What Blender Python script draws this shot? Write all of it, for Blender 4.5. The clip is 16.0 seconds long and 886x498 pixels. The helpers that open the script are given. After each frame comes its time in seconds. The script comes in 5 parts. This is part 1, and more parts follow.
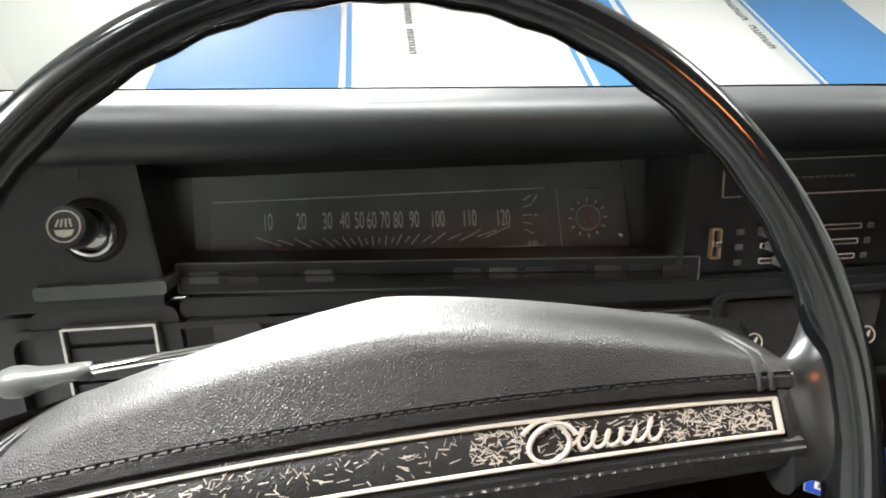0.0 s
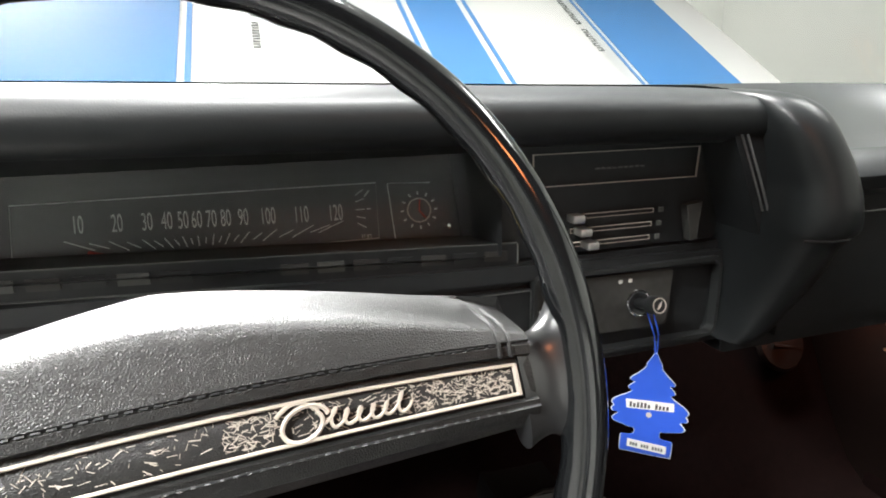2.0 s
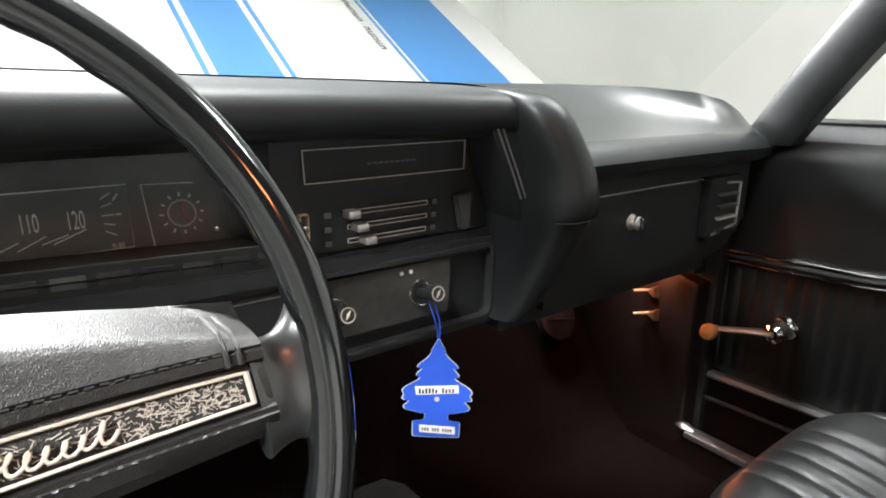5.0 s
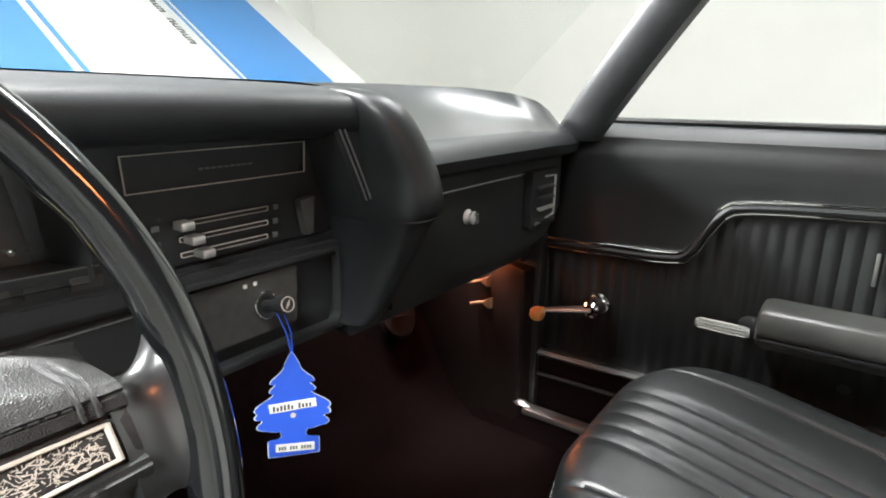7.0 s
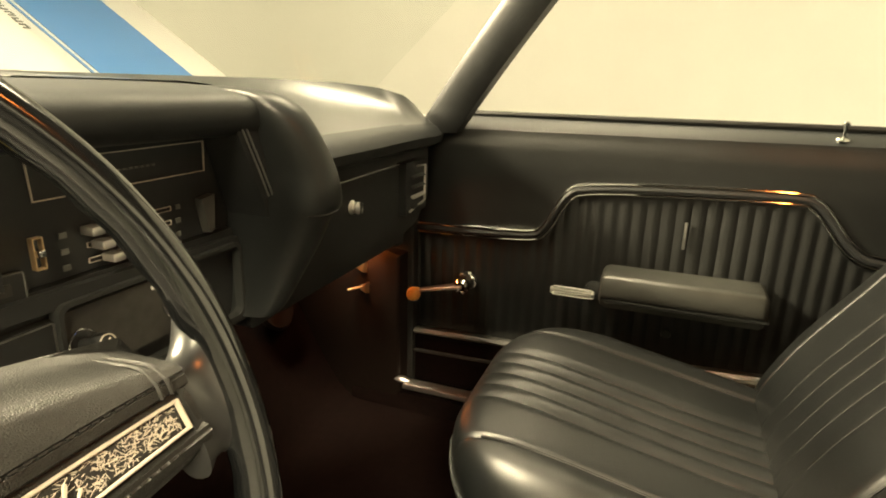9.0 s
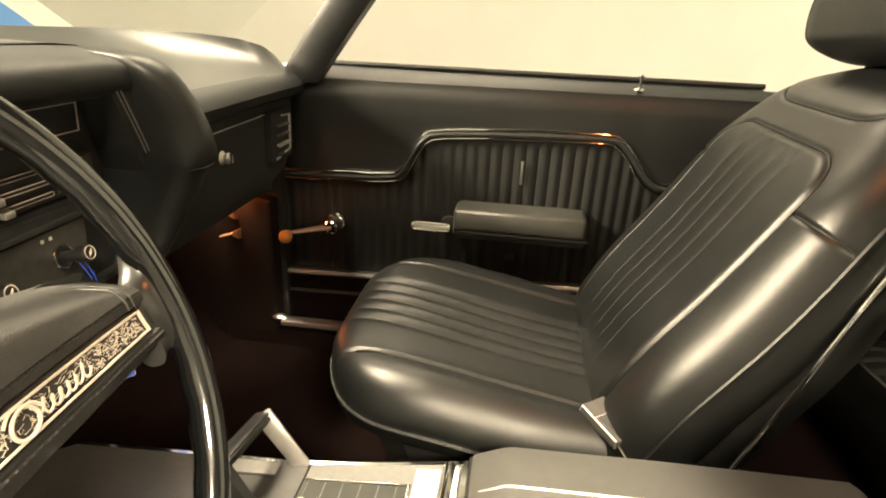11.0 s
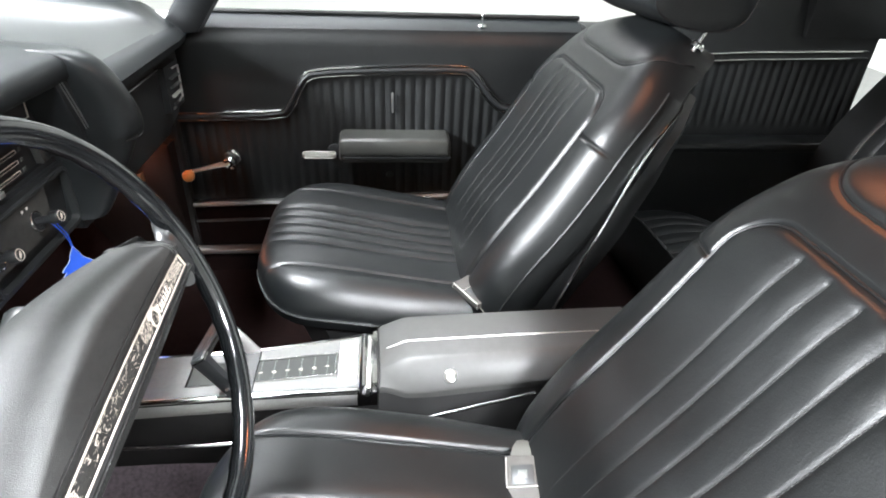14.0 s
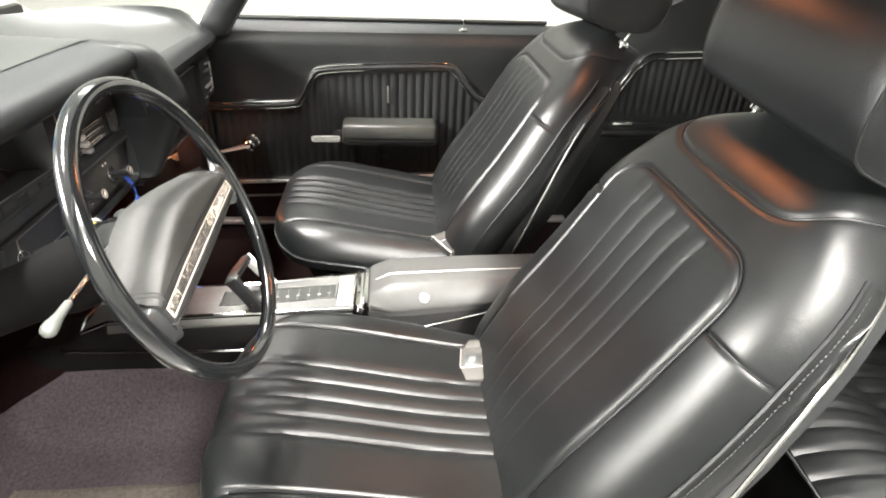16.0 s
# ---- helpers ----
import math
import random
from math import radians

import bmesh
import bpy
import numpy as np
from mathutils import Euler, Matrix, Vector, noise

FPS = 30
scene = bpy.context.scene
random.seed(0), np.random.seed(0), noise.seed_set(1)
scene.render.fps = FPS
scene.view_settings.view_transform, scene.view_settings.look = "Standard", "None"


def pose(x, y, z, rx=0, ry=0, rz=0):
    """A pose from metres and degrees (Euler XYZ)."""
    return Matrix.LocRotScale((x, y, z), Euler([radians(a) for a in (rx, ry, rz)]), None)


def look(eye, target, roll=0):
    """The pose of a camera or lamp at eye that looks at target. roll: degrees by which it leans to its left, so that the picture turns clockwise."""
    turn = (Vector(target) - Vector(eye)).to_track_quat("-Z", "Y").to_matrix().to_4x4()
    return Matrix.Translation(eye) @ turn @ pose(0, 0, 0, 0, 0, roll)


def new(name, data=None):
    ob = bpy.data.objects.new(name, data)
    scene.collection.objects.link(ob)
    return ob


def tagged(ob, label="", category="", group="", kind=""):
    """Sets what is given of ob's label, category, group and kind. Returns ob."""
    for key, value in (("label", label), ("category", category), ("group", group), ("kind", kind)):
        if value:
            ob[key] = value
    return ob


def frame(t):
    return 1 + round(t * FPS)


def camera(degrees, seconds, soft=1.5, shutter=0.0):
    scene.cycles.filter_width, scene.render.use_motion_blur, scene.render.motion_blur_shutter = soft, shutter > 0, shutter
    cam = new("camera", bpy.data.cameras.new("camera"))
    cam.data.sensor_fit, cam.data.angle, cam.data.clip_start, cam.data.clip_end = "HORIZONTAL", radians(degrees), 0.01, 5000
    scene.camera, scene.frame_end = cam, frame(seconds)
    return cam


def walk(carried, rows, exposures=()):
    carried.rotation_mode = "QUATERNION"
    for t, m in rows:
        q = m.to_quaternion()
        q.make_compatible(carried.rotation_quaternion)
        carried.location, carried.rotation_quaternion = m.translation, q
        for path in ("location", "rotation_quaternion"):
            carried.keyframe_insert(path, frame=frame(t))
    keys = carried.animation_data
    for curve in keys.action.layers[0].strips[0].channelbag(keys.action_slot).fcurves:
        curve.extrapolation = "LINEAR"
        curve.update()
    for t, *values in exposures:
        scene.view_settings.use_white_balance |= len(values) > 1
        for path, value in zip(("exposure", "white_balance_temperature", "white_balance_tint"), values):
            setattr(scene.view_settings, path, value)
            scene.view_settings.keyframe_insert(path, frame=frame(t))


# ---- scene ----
cam = camera(74.77, 16.0, soft=1.9)
PATH = [
    (0, (-0.4136, 0.0868, 1.0248), (-0.2282, 2.0161, 0.5314), -1.74),
    (0.5, (-0.3954, 0.0691, 1.0255), (-0.1424, 1.9890, 0.5255), -1.67),
    (1, (-0.3792, 0.0639, 1.0232), (-0.0328, 1.9678, 0.5182), -1.50),
    (1.5, (-0.3720, 0.0616, 1.0246), (0.0840, 1.9410, 0.5149), -1.37),
    (2, (-0.3655, 0.0647, 1.0240), (0.2049, 1.9108, 0.5080), -1.20),
    (2.5, (-0.3616, 0.0645, 1.0266), (0.3153, 1.8726, 0.5042), -1.12),
    (3, (-0.3537, 0.0638, 1.0227), (0.4254, 1.8304, 0.5011), -0.92),
    (3.5, (-0.3486, 0.0617, 1.0209), (0.5278, 1.7821, 0.4990), -0.84),
    (4, (-0.3409, 0.0569, 1.0198), (0.6214, 1.7295, 0.4941), -0.81),
    (4.2, (-0.3372, 0.0549, 1.0206), (0.6569, 1.7085, 0.4941), -0.59),
    (6.5, (-0.3277, 0.0734, 1.0185), (1.1254, 1.3411, 0.4879), 0.12),
    (7, (-0.3426, 0.0824, 1.0198), (1.2170, 1.2176, 0.4914), 0.44),
    (7.5, (-0.3601, 0.0883, 1.0221), (1.2835, 1.0958, 0.4896), 0.65),
    (8, (-0.3805, 0.0898, 1.0298), (1.3314, 0.9751, 0.4953), 0.87),
    (8.5, (-0.4194, 0.1007, 1.0396), (1.3447, 0.8720, 0.4985), 1.08),
    (9, (-0.4254, 0.1030, 1.0378), (1.3718, 0.7723, 0.4701), 1.35),
    (9.5, (-0.4142, 0.1073, 1.0429), (1.4024, 0.6795, 0.4326), 1.39),
    (10, (-0.4531, 0.0372, 1.0443), (1.3756, 0.5068, 0.3846), 1.23),
    (10.2, (-0.4793, 0.0224, 1.0506), (1.3519, 0.4462, 0.3672), 1.64),
    (12.3, (-0.5911, 0.1633, 1.1246), (1.2207, 0.0481, 0.2855), 2.88),
    (12.5, (-0.6069, 0.1508, 1.1376), (1.1887, 0.0077, 0.2686), 2.72),
    (13, (-0.6578, 0.1235, 1.1807), (1.0921, -0.0688, 0.2316), 2.75),
    (13.5, (-0.7170, 0.0973, 1.1957), (1.0023, -0.1048, 0.1941), 2.56),
    (14, (-0.7713, 0.0733, 1.2157), (0.9325, -0.1279, 0.1877), 2.56),
    (14.5, (-0.8289, 0.0586, 1.2338), (0.8741, -0.1325, 0.2027), 2.46),
    (15, (-0.8852, 0.0606, 1.2311), (0.8216, -0.1251, 0.2054), 2.65),
    (15.5, (-0.9671, 0.0505, 1.2281), (0.7408, -0.1275, 0.2028), 2.41),
    (16, (-1.0592, 0.0346, 1.2570), (0.6588, -0.1362, 0.2473), 2.29),
]
EXPO = [(0.0, 0.05, 6400, 10), (2.0, 0.14, 6400, 10), (4.0, 0.21, 6350, 10), (6.5, 0.34, 6300, 10), (8.0, 0.33, 6300, 10), (8.3, 0.27, 8000, 8), (8.6, 0.26, 9200, 3), (9.4, 0.17, 13800, 3), (10.2, 0.22, 16500, 5), (11.4, 0.25, 7000, 10), (12.2, 0.44, 5950, 10), (13.6, 0.49, 6000, 10), (15.0, 0.66, 6300, 10), (16.0, 0.76, 6700, 10)]
walk(cam, [(t, look(eye, target, roll)) for t, eye, target, roll in PATH], EXPO)

# ---- light ----
world = bpy.data.worlds.new("studio_air")
scene.world = world
world.use_nodes = True
world.node_tree.nodes["Background"].inputs[0].default_value = (0.95, 0.97, 1.0, 1)
world.node_tree.nodes["Background"].inputs[1].default_value = 0.02


def area_lamp(name, eye, target, sx, sy, watts, colour, spread=180):
    d = bpy.data.lights.new(name, "AREA")
    d.spread = radians(spread)
    d.shape, d.size, d.size_y, d.energy, d.color = "RECTANGLE", sx, sy, watts, colour
    ob = new(name, d)
    ob.matrix_world = look(eye, target)
    return ob


COOL = (1.0, 0.99, 0.96)
area_lamp("unseen_light", (-1.75, -0.7, 3.4), (-0.4, 0.1, 0.5), 1.3, 0.4, 30, (1.0, 0.98, 0.95), 80)
area_lamp("unseen_light", (-2.9, -1.1, 3.15), (0.0, 0.0, 0.6), 0.9, 0.35, 34, (1.0, 0.98, 0.95), 60)
# Unseen lamp outside the passenger's window, added for highlights on the pleats.
area_lamp("unseen_light", (2.3, 0.55, 3.1), (0.15, 0.1, 0.6), 1.6, 0.35, 6, COOL, 60)
# Unseen wash lamp, added to brighten the west wall that the rim reflects.
area_lamp("unseen_light", (-2.9, 1.0, 3.5), (-4.6, 1.0, 0.9), 6.6, 0.6, 54, COOL, 130)
area_lamp("unseen_light", (-1.3, 4.7, 3.35), (0.25, 0.1, 0.8), 2.6, 0.9, 175, COOL, 56)
# Unseen lamp over the windscreen, added to brighten console and cushion fronts.
area_lamp("unseen_light", (-0.1, 1.16, 3.45), (-0.05, 0.10, 0.6), 1.6, 0.30, 42, COOL, 62)
# Two unseen wash lamps, added to whiten the east and north walls.
area_lamp("unseen_light", (2.9, -0.5, 3.5), (4.6, -0.5, 0.9), 7.6, 0.6, 50, COOL, 130)
area_lamp("unseen_light", (0.0, 4.1, 3.5), (0.0, 5.6, 1.3), 6.5, 0.6, 118, COOL, 120)
# Unseen lamp behind the car, added to lift the dark rear bench.
area_lamp("unseen_light", (0.0, -3.3, 3.4), (0.0, -0.8, 0.6), 2.4, 0.6, 10, COOL, 80)
# Unseen wash lamp, added so that the dash reflects a bright south wall.
area_lamp("unseen_light", (0.0, -3.1, 3.5), (0.0, -4.6, 1.2), 6.5, 0.6, 62, COOL, 130)
area_lamp("dome_glow", (-0.03, -0.30, 1.405), (-0.03, -0.30, 0.0), 0.14, 0.06, 0.95, (1.0, 0.30, 0.10))

# ---- materials ----


def material(name, base, rough=0.5, metal=0.0, spec=0.5, vary=0.15, scale=60.0, bump=0.0, bscale=400.0, kind="noise", coat=0.0, wear=0.0, crease=0.0, coat_rough=0.05, coat_ior=1.5):
    m = bpy.data.materials.new(name)
    m.use_nodes = True
    nt = m.node_tree
    b = nt.nodes["Principled BSDF"]
    b.inputs["Metallic"].default_value = metal
    b.inputs["Specular IOR Level"].default_value = spec
    b.inputs["Coat Weight"].default_value = coat
    b.inputs["Coat Roughness"].default_value = coat_rough
    b.inputs["Coat IOR"].default_value = coat_ior
    co = nt.nodes.new("ShaderNodeTexCoord")
    n1 = nt.nodes.new("ShaderNodeTexNoise")
    n1.inputs["Scale"].default_value = scale
    n1.inputs["Detail"].default_value = 5
    n2 = nt.nodes.new("ShaderNodeTexNoise")
    n2.inputs["Scale"].default_value = scale / 9
    n2.inputs["Detail"].default_value = 3
    nt.links.new(co.outputs["Object"], n1.inputs["Vector"])
    nt.links.new(co.outputs["Object"], n2.inputs["Vector"])
    add = nt.nodes.new("ShaderNodeMath")
    add.operation = "ADD"
    nt.links.new(n1.outputs["Fac"], add.inputs[0])
    nt.links.new(n2.outputs["Fac"], add.inputs[1])
    ramp = nt.nodes.new("ShaderNodeMapRange")
    ramp.inputs["From Min"].default_value, ramp.inputs["From Max"].default_value = 0.6, 1.4
    nt.links.new(add.outputs[0], ramp.inputs["Value"])
    mix = nt.nodes.new("ShaderNodeMix")
    mix.data_type = "RGBA"
    mix.inputs["A"].default_value = (*[max(0.0, c * (1 - vary)) for c in base], 1)
    mix.inputs["B"].default_value = (*[min(1.0, c * (1 + vary)) for c in base], 1)
    nt.links.new(ramp.outputs[0], mix.inputs["Factor"])
    nt.links.new(mix.outputs["Result"], b.inputs["Base Color"])
    rr = nt.nodes.new("ShaderNodeMapRange")
    rr.inputs["To Min"].default_value = max(0.02, rough - 0.06 - wear)
    rr.inputs["To Max"].default_value = min(1.0, rough + 0.06 + wear)
    nt.links.new(n2.outputs["Fac"], rr.inputs["Value"])
    nt.links.new(rr.outputs[0], b.inputs["Roughness"])
    if bump:
        if kind == "grain":
            t = nt.nodes.new("ShaderNodeTexVoronoi")
            t.feature = "DISTANCE_TO_EDGE"
            t.inputs["Scale"].default_value = bscale
            out = t.outputs["Distance"]
            nt.links.new(co.outputs["Object"], t.inputs["Vector"])
        else:
            t = nt.nodes.new("ShaderNodeTexNoise")
            t.inputs["Scale"].default_value = bscale
            t.inputs["Detail"].default_value = 3
            out = t.outputs["Fac"]
            nt.links.new(co.outputs["Object"], t.inputs["Vector"])
        bp = nt.nodes.new("ShaderNodeBump")
        bp.inputs["Strength"].default_value = bump
        bp.inputs["Distance"].default_value = 0.001
        nt.links.new(out, bp.inputs["Height"])
        if crease:
            # soft folds and puckers, larger than the grain
            wr = nt.nodes.new("ShaderNodeTexNoise")
            wr.inputs["Scale"].default_value = 34.0
            wr.inputs["Detail"].default_value = 7
            wr.inputs["Distortion"].default_value = 1.2
            nt.links.new(co.outputs["Object"], wr.inputs["Vector"])
            fold = nt.nodes.new("ShaderNodeBump")
            fold.inputs["Strength"].default_value = crease
            fold.inputs["Distance"].default_value = 0.004
            nt.links.new(wr.outputs["Fac"], fold.inputs["Height"])
            nt.links.new(fold.outputs[0], bp.inputs["Normal"])
        nt.links.new(bp.outputs[0], b.inputs["Normal"])
    return m


M_VINYL = material("black_vinyl", (0.0048, 0.0056, 0.0058), 0.38, spec=0.46, vary=0.3, bump=0.24, bscale=620, wear=0.08, scale=40, crease=0.09)
# Base lifted in place of light falling on the armrest's top.
M_ARM = material("brightened_armrest_vinyl", (0.030, 0.031, 0.028), 0.42, spec=0.5, vary=0.3, bump=0.25, bscale=600, scale=30, crease=0.1)
M_DOORV = material("door_vinyl", (0.0085, 0.0095, 0.0097), 0.40, spec=0.55, vary=0.3, bump=0.25, bscale=700, scale=30, crease=0.12)
M_PLATE = material("shift_plate_metal", (0.17, 0.17, 0.165), 0.42, metal=0.85, vary=0.12, scale=150)
M_CASE = material("buckle_case", (0.055, 0.052, 0.048), 0.60, spec=0.2, vary=0.3)
M_STITCH = material("dark_thread", (0.030, 0.031, 0.031), 0.6)
M_DIM = material("worn_grey_plate", (0.024, 0.026, 0.024), 0.50, spec=0.3, vary=0.25)
M_SEAM = material("vinyl_piping", (0.0060, 0.0066, 0.0068), 0.46, spec=0.32)
M_PIPE = material("glossy_piping", (0.022, 0.024, 0.024), 0.26, spec=0.7)
M_THREAD = material("stitching_thread", (0.055, 0.055, 0.054), 0.7)
# Bluish lift in this base stands in for light bounced off the bonnet stripes.
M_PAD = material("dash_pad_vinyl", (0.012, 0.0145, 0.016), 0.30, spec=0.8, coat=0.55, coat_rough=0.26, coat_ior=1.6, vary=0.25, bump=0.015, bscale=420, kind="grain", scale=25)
M_BROW = material("brow_pad_vinyl", (0.0110, 0.0130, 0.0140), 0.50, spec=0.4, coat=0.05, coat_rough=0.40, coat_ior=1.5, vary=0.25, bump=0.12, bscale=420, kind="grain", scale=25)
M_SOFT = material("soft_dash_vinyl", (0.0140, 0.0160, 0.0168), 0.36, spec=0.42, vary=0.25, bump=0.12, bscale=420, kind="grain", scale=25)
M_DASH = material("dash_plastic", (0.0150, 0.0165, 0.0174), 0.40, spec=0.60, vary=0.3, bump=0.12, bscale=600)
M_DASH2 = material("dash_metal_paint", (0.022, 0.024, 0.024), 0.36, spec=0.6, vary=0.2, bump=0.08, bscale=500)
M_WORN = material("worn_control_plate", (0.050, 0.050, 0.046), 0.42, spec=0.5, vary=0.35, scale=90)
M_GREY = material("satin_grey_plate", (0.10, 0.108, 0.10), 0.38, spec=0.5, vary=0.2)
M_WHEEL = material("wheel_gloss_plastic", (0.0065, 0.0072, 0.0078), 0.15, spec=0.9, coat=0.4, coat_rough=0.06, vary=0.2, wear=0.03)
M_SHROUD = material("wheel_shroud_grain", (0.019, 0.0195, 0.0188), 0.46, spec=0.5, vary=0.35, bump=0.5, bscale=900, kind="grain", scale=120, wear=0.05)
M_CHROME = material("chrome", (0.78, 0.78, 0.77), 0.07, metal=1.0, vary=0.05, wear=0.04)
M_SATIN = material("satin_chrome", (0.85, 0.83, 0.80), 0.36, metal=1.0, vary=0.08, wear=0.05)
M_BRUSH = material("brushed_steel", (0.42, 0.42, 0.41), 0.34, metal=1.0, vary=0.1, scale=200)
M_IVORY = material("silver_paint", (0.52, 0.47, 0.40), 0.4, metal=0.0, vary=0.08)
M_BOX = material("console_grey_plastic", (0.060, 0.060, 0.058), 0.46, spec=0.45, vary=0.12, bump=0.12, bscale=700)
M_DIAL = material("dial_face", (0.055, 0.052, 0.050), 0.45, vary=0.2)
M_WHITE = material("dial_print", (0.78, 0.78, 0.74), 0.6, vary=0.05)
M_RED = material("red_needle", (0.55, 0.05, 0.03), 0.5, vary=0.05)
# Near-black red holds the footwell's shade and the amber lamp's tinge.
M_CARPET = material("shaded_carpet_pile", (0.0050, 0.0024, 0.0022), 0.95, spec=0.05, vary=0.75, scale=600, bump=1.0, bscale=900)
M_PALE = material("pale_pad_pile", (0.078, 0.068, 0.060), 0.95, spec=0.08, vary=0.5, scale=1500, bump=1.0, bscale=1300)
# Paler copy of the carpet pile, for the side that light reaches.
M_CARPET_LIT = material("lit_carpet_pile", (0.044, 0.036, 0.040), 0.95, spec=0.08, vary=0.6, scale=1500, bump=1.0, bscale=900)
M_BLUE = material("blue_hood_stripe", (0.030, 0.125, 0.29), 0.45, spec=0.2, coat=0.04, vary=0.05)
M_PAINT = material("white_body_paint", (0.37, 0.37, 0.357), 0.4, coat=0.1, vary=0.02)
M_SPOKE = material("spoke_plastic", (0.022, 0.023, 0.024), 0.32, spec=1.0, coat=0.5, coat_rough=0.2, vary=0.2)
M_STUDIO = material("studio_white_wall", (0.88, 0.885, 0.85), 0.9, spec=0.1, vary=0.03, scale=3)
M_FLOOR = material("studio_floor", (0.30, 0.30, 0.29), 0.5, vary=0.1, scale=6)
M_CARD = material("blue_card", (0.020, 0.085, 0.52), 0.55, vary=0.08)
M_CARDEDGE = material("card_paper", (0.72, 0.72, 0.68), 0.7, vary=0.05)
M_INK = material("printed_ink", (0.06, 0.05, 0.05), 0.6)
M_AMBER = material("amber_plastic", (0.50, 0.20, 0.06), 0.3, vary=0.2)
M_BROWN = material("kick_panel_plastic", (0.0085, 0.0050, 0.0040), 0.5, spec=0.25, vary=0.25, bump=0.2, bscale=500)
M_COPPER = material("bare_metal_clip", (0.80, 0.58, 0.36), 0.48, metal=1.0, vary=0.15)
M_BELT = material("seat_belt_webbing", (0.055, 0.054, 0.047), 0.7, vary=0.2, bump=0.5, bscale=1500)
M_HEAD = material("headliner_vinyl", (0.03, 0.03, 0.03), 0.7, vary=0.2)
M_YELLOW = material("yellow_plastic_tag", (0.62, 0.48, 0.10), 0.45, vary=0.1)
M_BLACK = material("matt_black_metal", (0.0032, 0.0030, 0.0029), 0.75, spec=0.12, vary=0.3, bump=0.2, bscale=500)
M_RUB = material("black_rubber", (0.007, 0.007, 0.007), 0.55, vary=0.2)


def glass_material(name, blur=0.02):
    m = bpy.data.materials.new(name)
    m.use_nodes = True
    nt = m.node_tree
    nt.nodes.remove(nt.nodes["Principled BSDF"])
    tr = nt.nodes.new("ShaderNodeBsdfTransparent")
    tr.inputs[0].default_value = (0.97, 0.985, 0.975, 1)
    gl = nt.nodes.new("ShaderNodeBsdfGlossy")
    gl.inputs["Roughness"].default_value = blur
    lw = nt.nodes.new("ShaderNodeLayerWeight")
    pw = nt.nodes.new("ShaderNodeMath")
    pw.operation = "POWER"
    pw.inputs[1].default_value = 5.0
    nt.links.new(lw.outputs["Facing"], pw.inputs[0])
    fr = nt.nodes.new("ShaderNodeMath")
    fr.operation = "MULTIPLY_ADD"
    fr.inputs[1].default_value, fr.inputs[2].default_value = 0.7, 0.045
    nt.links.new(pw.outputs[0], fr.inputs[0])
    mx = nt.nodes.new("ShaderNodeMixShader")
    nt.links.new(fr.outputs[0], mx.inputs[0])
    nt.links.new(tr.outputs[0], mx.inputs[1])
    nt.links.new(gl.outputs[0], mx.inputs[2])
    nt.links.new(mx.outputs[0], nt.nodes["Material Output"].inputs[0])
    return m


M_GLASS = glass_material("clear_glass")
M_LENS = glass_material("clear_plastic_lens", 0.28)

# ---- building helpers ----


def part(name, bm, mat, parent=None, label="", smooth=True):
    """One mesh object from a bmesh."""
    me = bpy.data.meshes.new(name)
    bmesh.ops.recalc_face_normals(bm, faces=bm.faces)
    bm.to_mesh(me)
    bm.free()
    if smooth:
        me.polygons.foreach_set("use_smooth", [True] * len(me.polygons))
        me.set_sharp_from_angle(angle=radians(38))
    me.materials.append(mat)
    ob = new(name, me)
    if parent is not None:
        ob.parent = parent
    if label:
        ob["label"] = label
    return ob


def empty(name, label, category, kind="", group=""):
    ob = new(name)
    return tagged(ob, label, category, group, kind)


def B():
    return bmesh.new()


def box(bm, x0, x1, y0, y1, z0, z1, bevel=0.0, m=None, seg=2):
    r = bmesh.ops.create_cube(bm, size=1.0)
    vs = r["verts"]
    for v in vs:
        v.co = Vector(((x0 + x1) / 2 + v.co.x * (x1 - x0), (y0 + y1) / 2 + v.co.y * (y1 - y0), (z0 + z1) / 2 + v.co.z * (z1 - z0)))
    if bevel:
        es = list({e for v in vs for e in v.link_edges})
        r = bmesh.ops.bevel(bm, geom=es, offset=bevel, segments=seg, affect="EDGES", profile=0.5)
        vs = list({v for f in r["faces"] for v in f.verts} | {v for v in vs if v.is_valid})
    if m is not None:
        bmesh.ops.transform(bm, matrix=m, verts=vs)
    return bm


def grid(bm, fn, nu, nv):
    """A sheet: fn(u, v) gives the place, u and v from 0 to 1."""
    rows = [[bm.verts.new(fn(i / nu, j / nv)) for j in range(nv + 1)] for i in range(nu + 1)]
    for i in range(nu):
        for j in range(nv):
            bm.faces.new((rows[i][j], rows[i + 1][j], rows[i + 1][j + 1], rows[i][j + 1]))
    return bm


def loft(bm, loops, close=True, caps=True):
    """Skins loops of equal length."""
    rows = [[bm.verts.new(p) for p in lp] for lp in loops]
    n = len(rows[0])
    for a, b in zip(rows, rows[1:]):
        for j in range(n if close else n - 1):
            k = (j + 1) % n
            bm.faces.new((a[j], a[k], b[k], b[j]))
    if caps and close:
        bm.faces.new(rows[0][::-1])
        bm.faces.new(rows[-1])
    return bm


def smooth_line(pts, times=2, closed=False):
    pts = [Vector(p) for p in pts]
    for _ in range(times):
        out = [] if closed else [pts[0]]
        n = len(pts)
        for i in range(n if closed else n - 1):
            a, b = pts[i], pts[(i + 1) % n]
            out += [a * 0.75 + b * 0.25, a * 0.25 + b * 0.75]
        if not closed:
            out.append(pts[-1])
        pts = out
    return pts


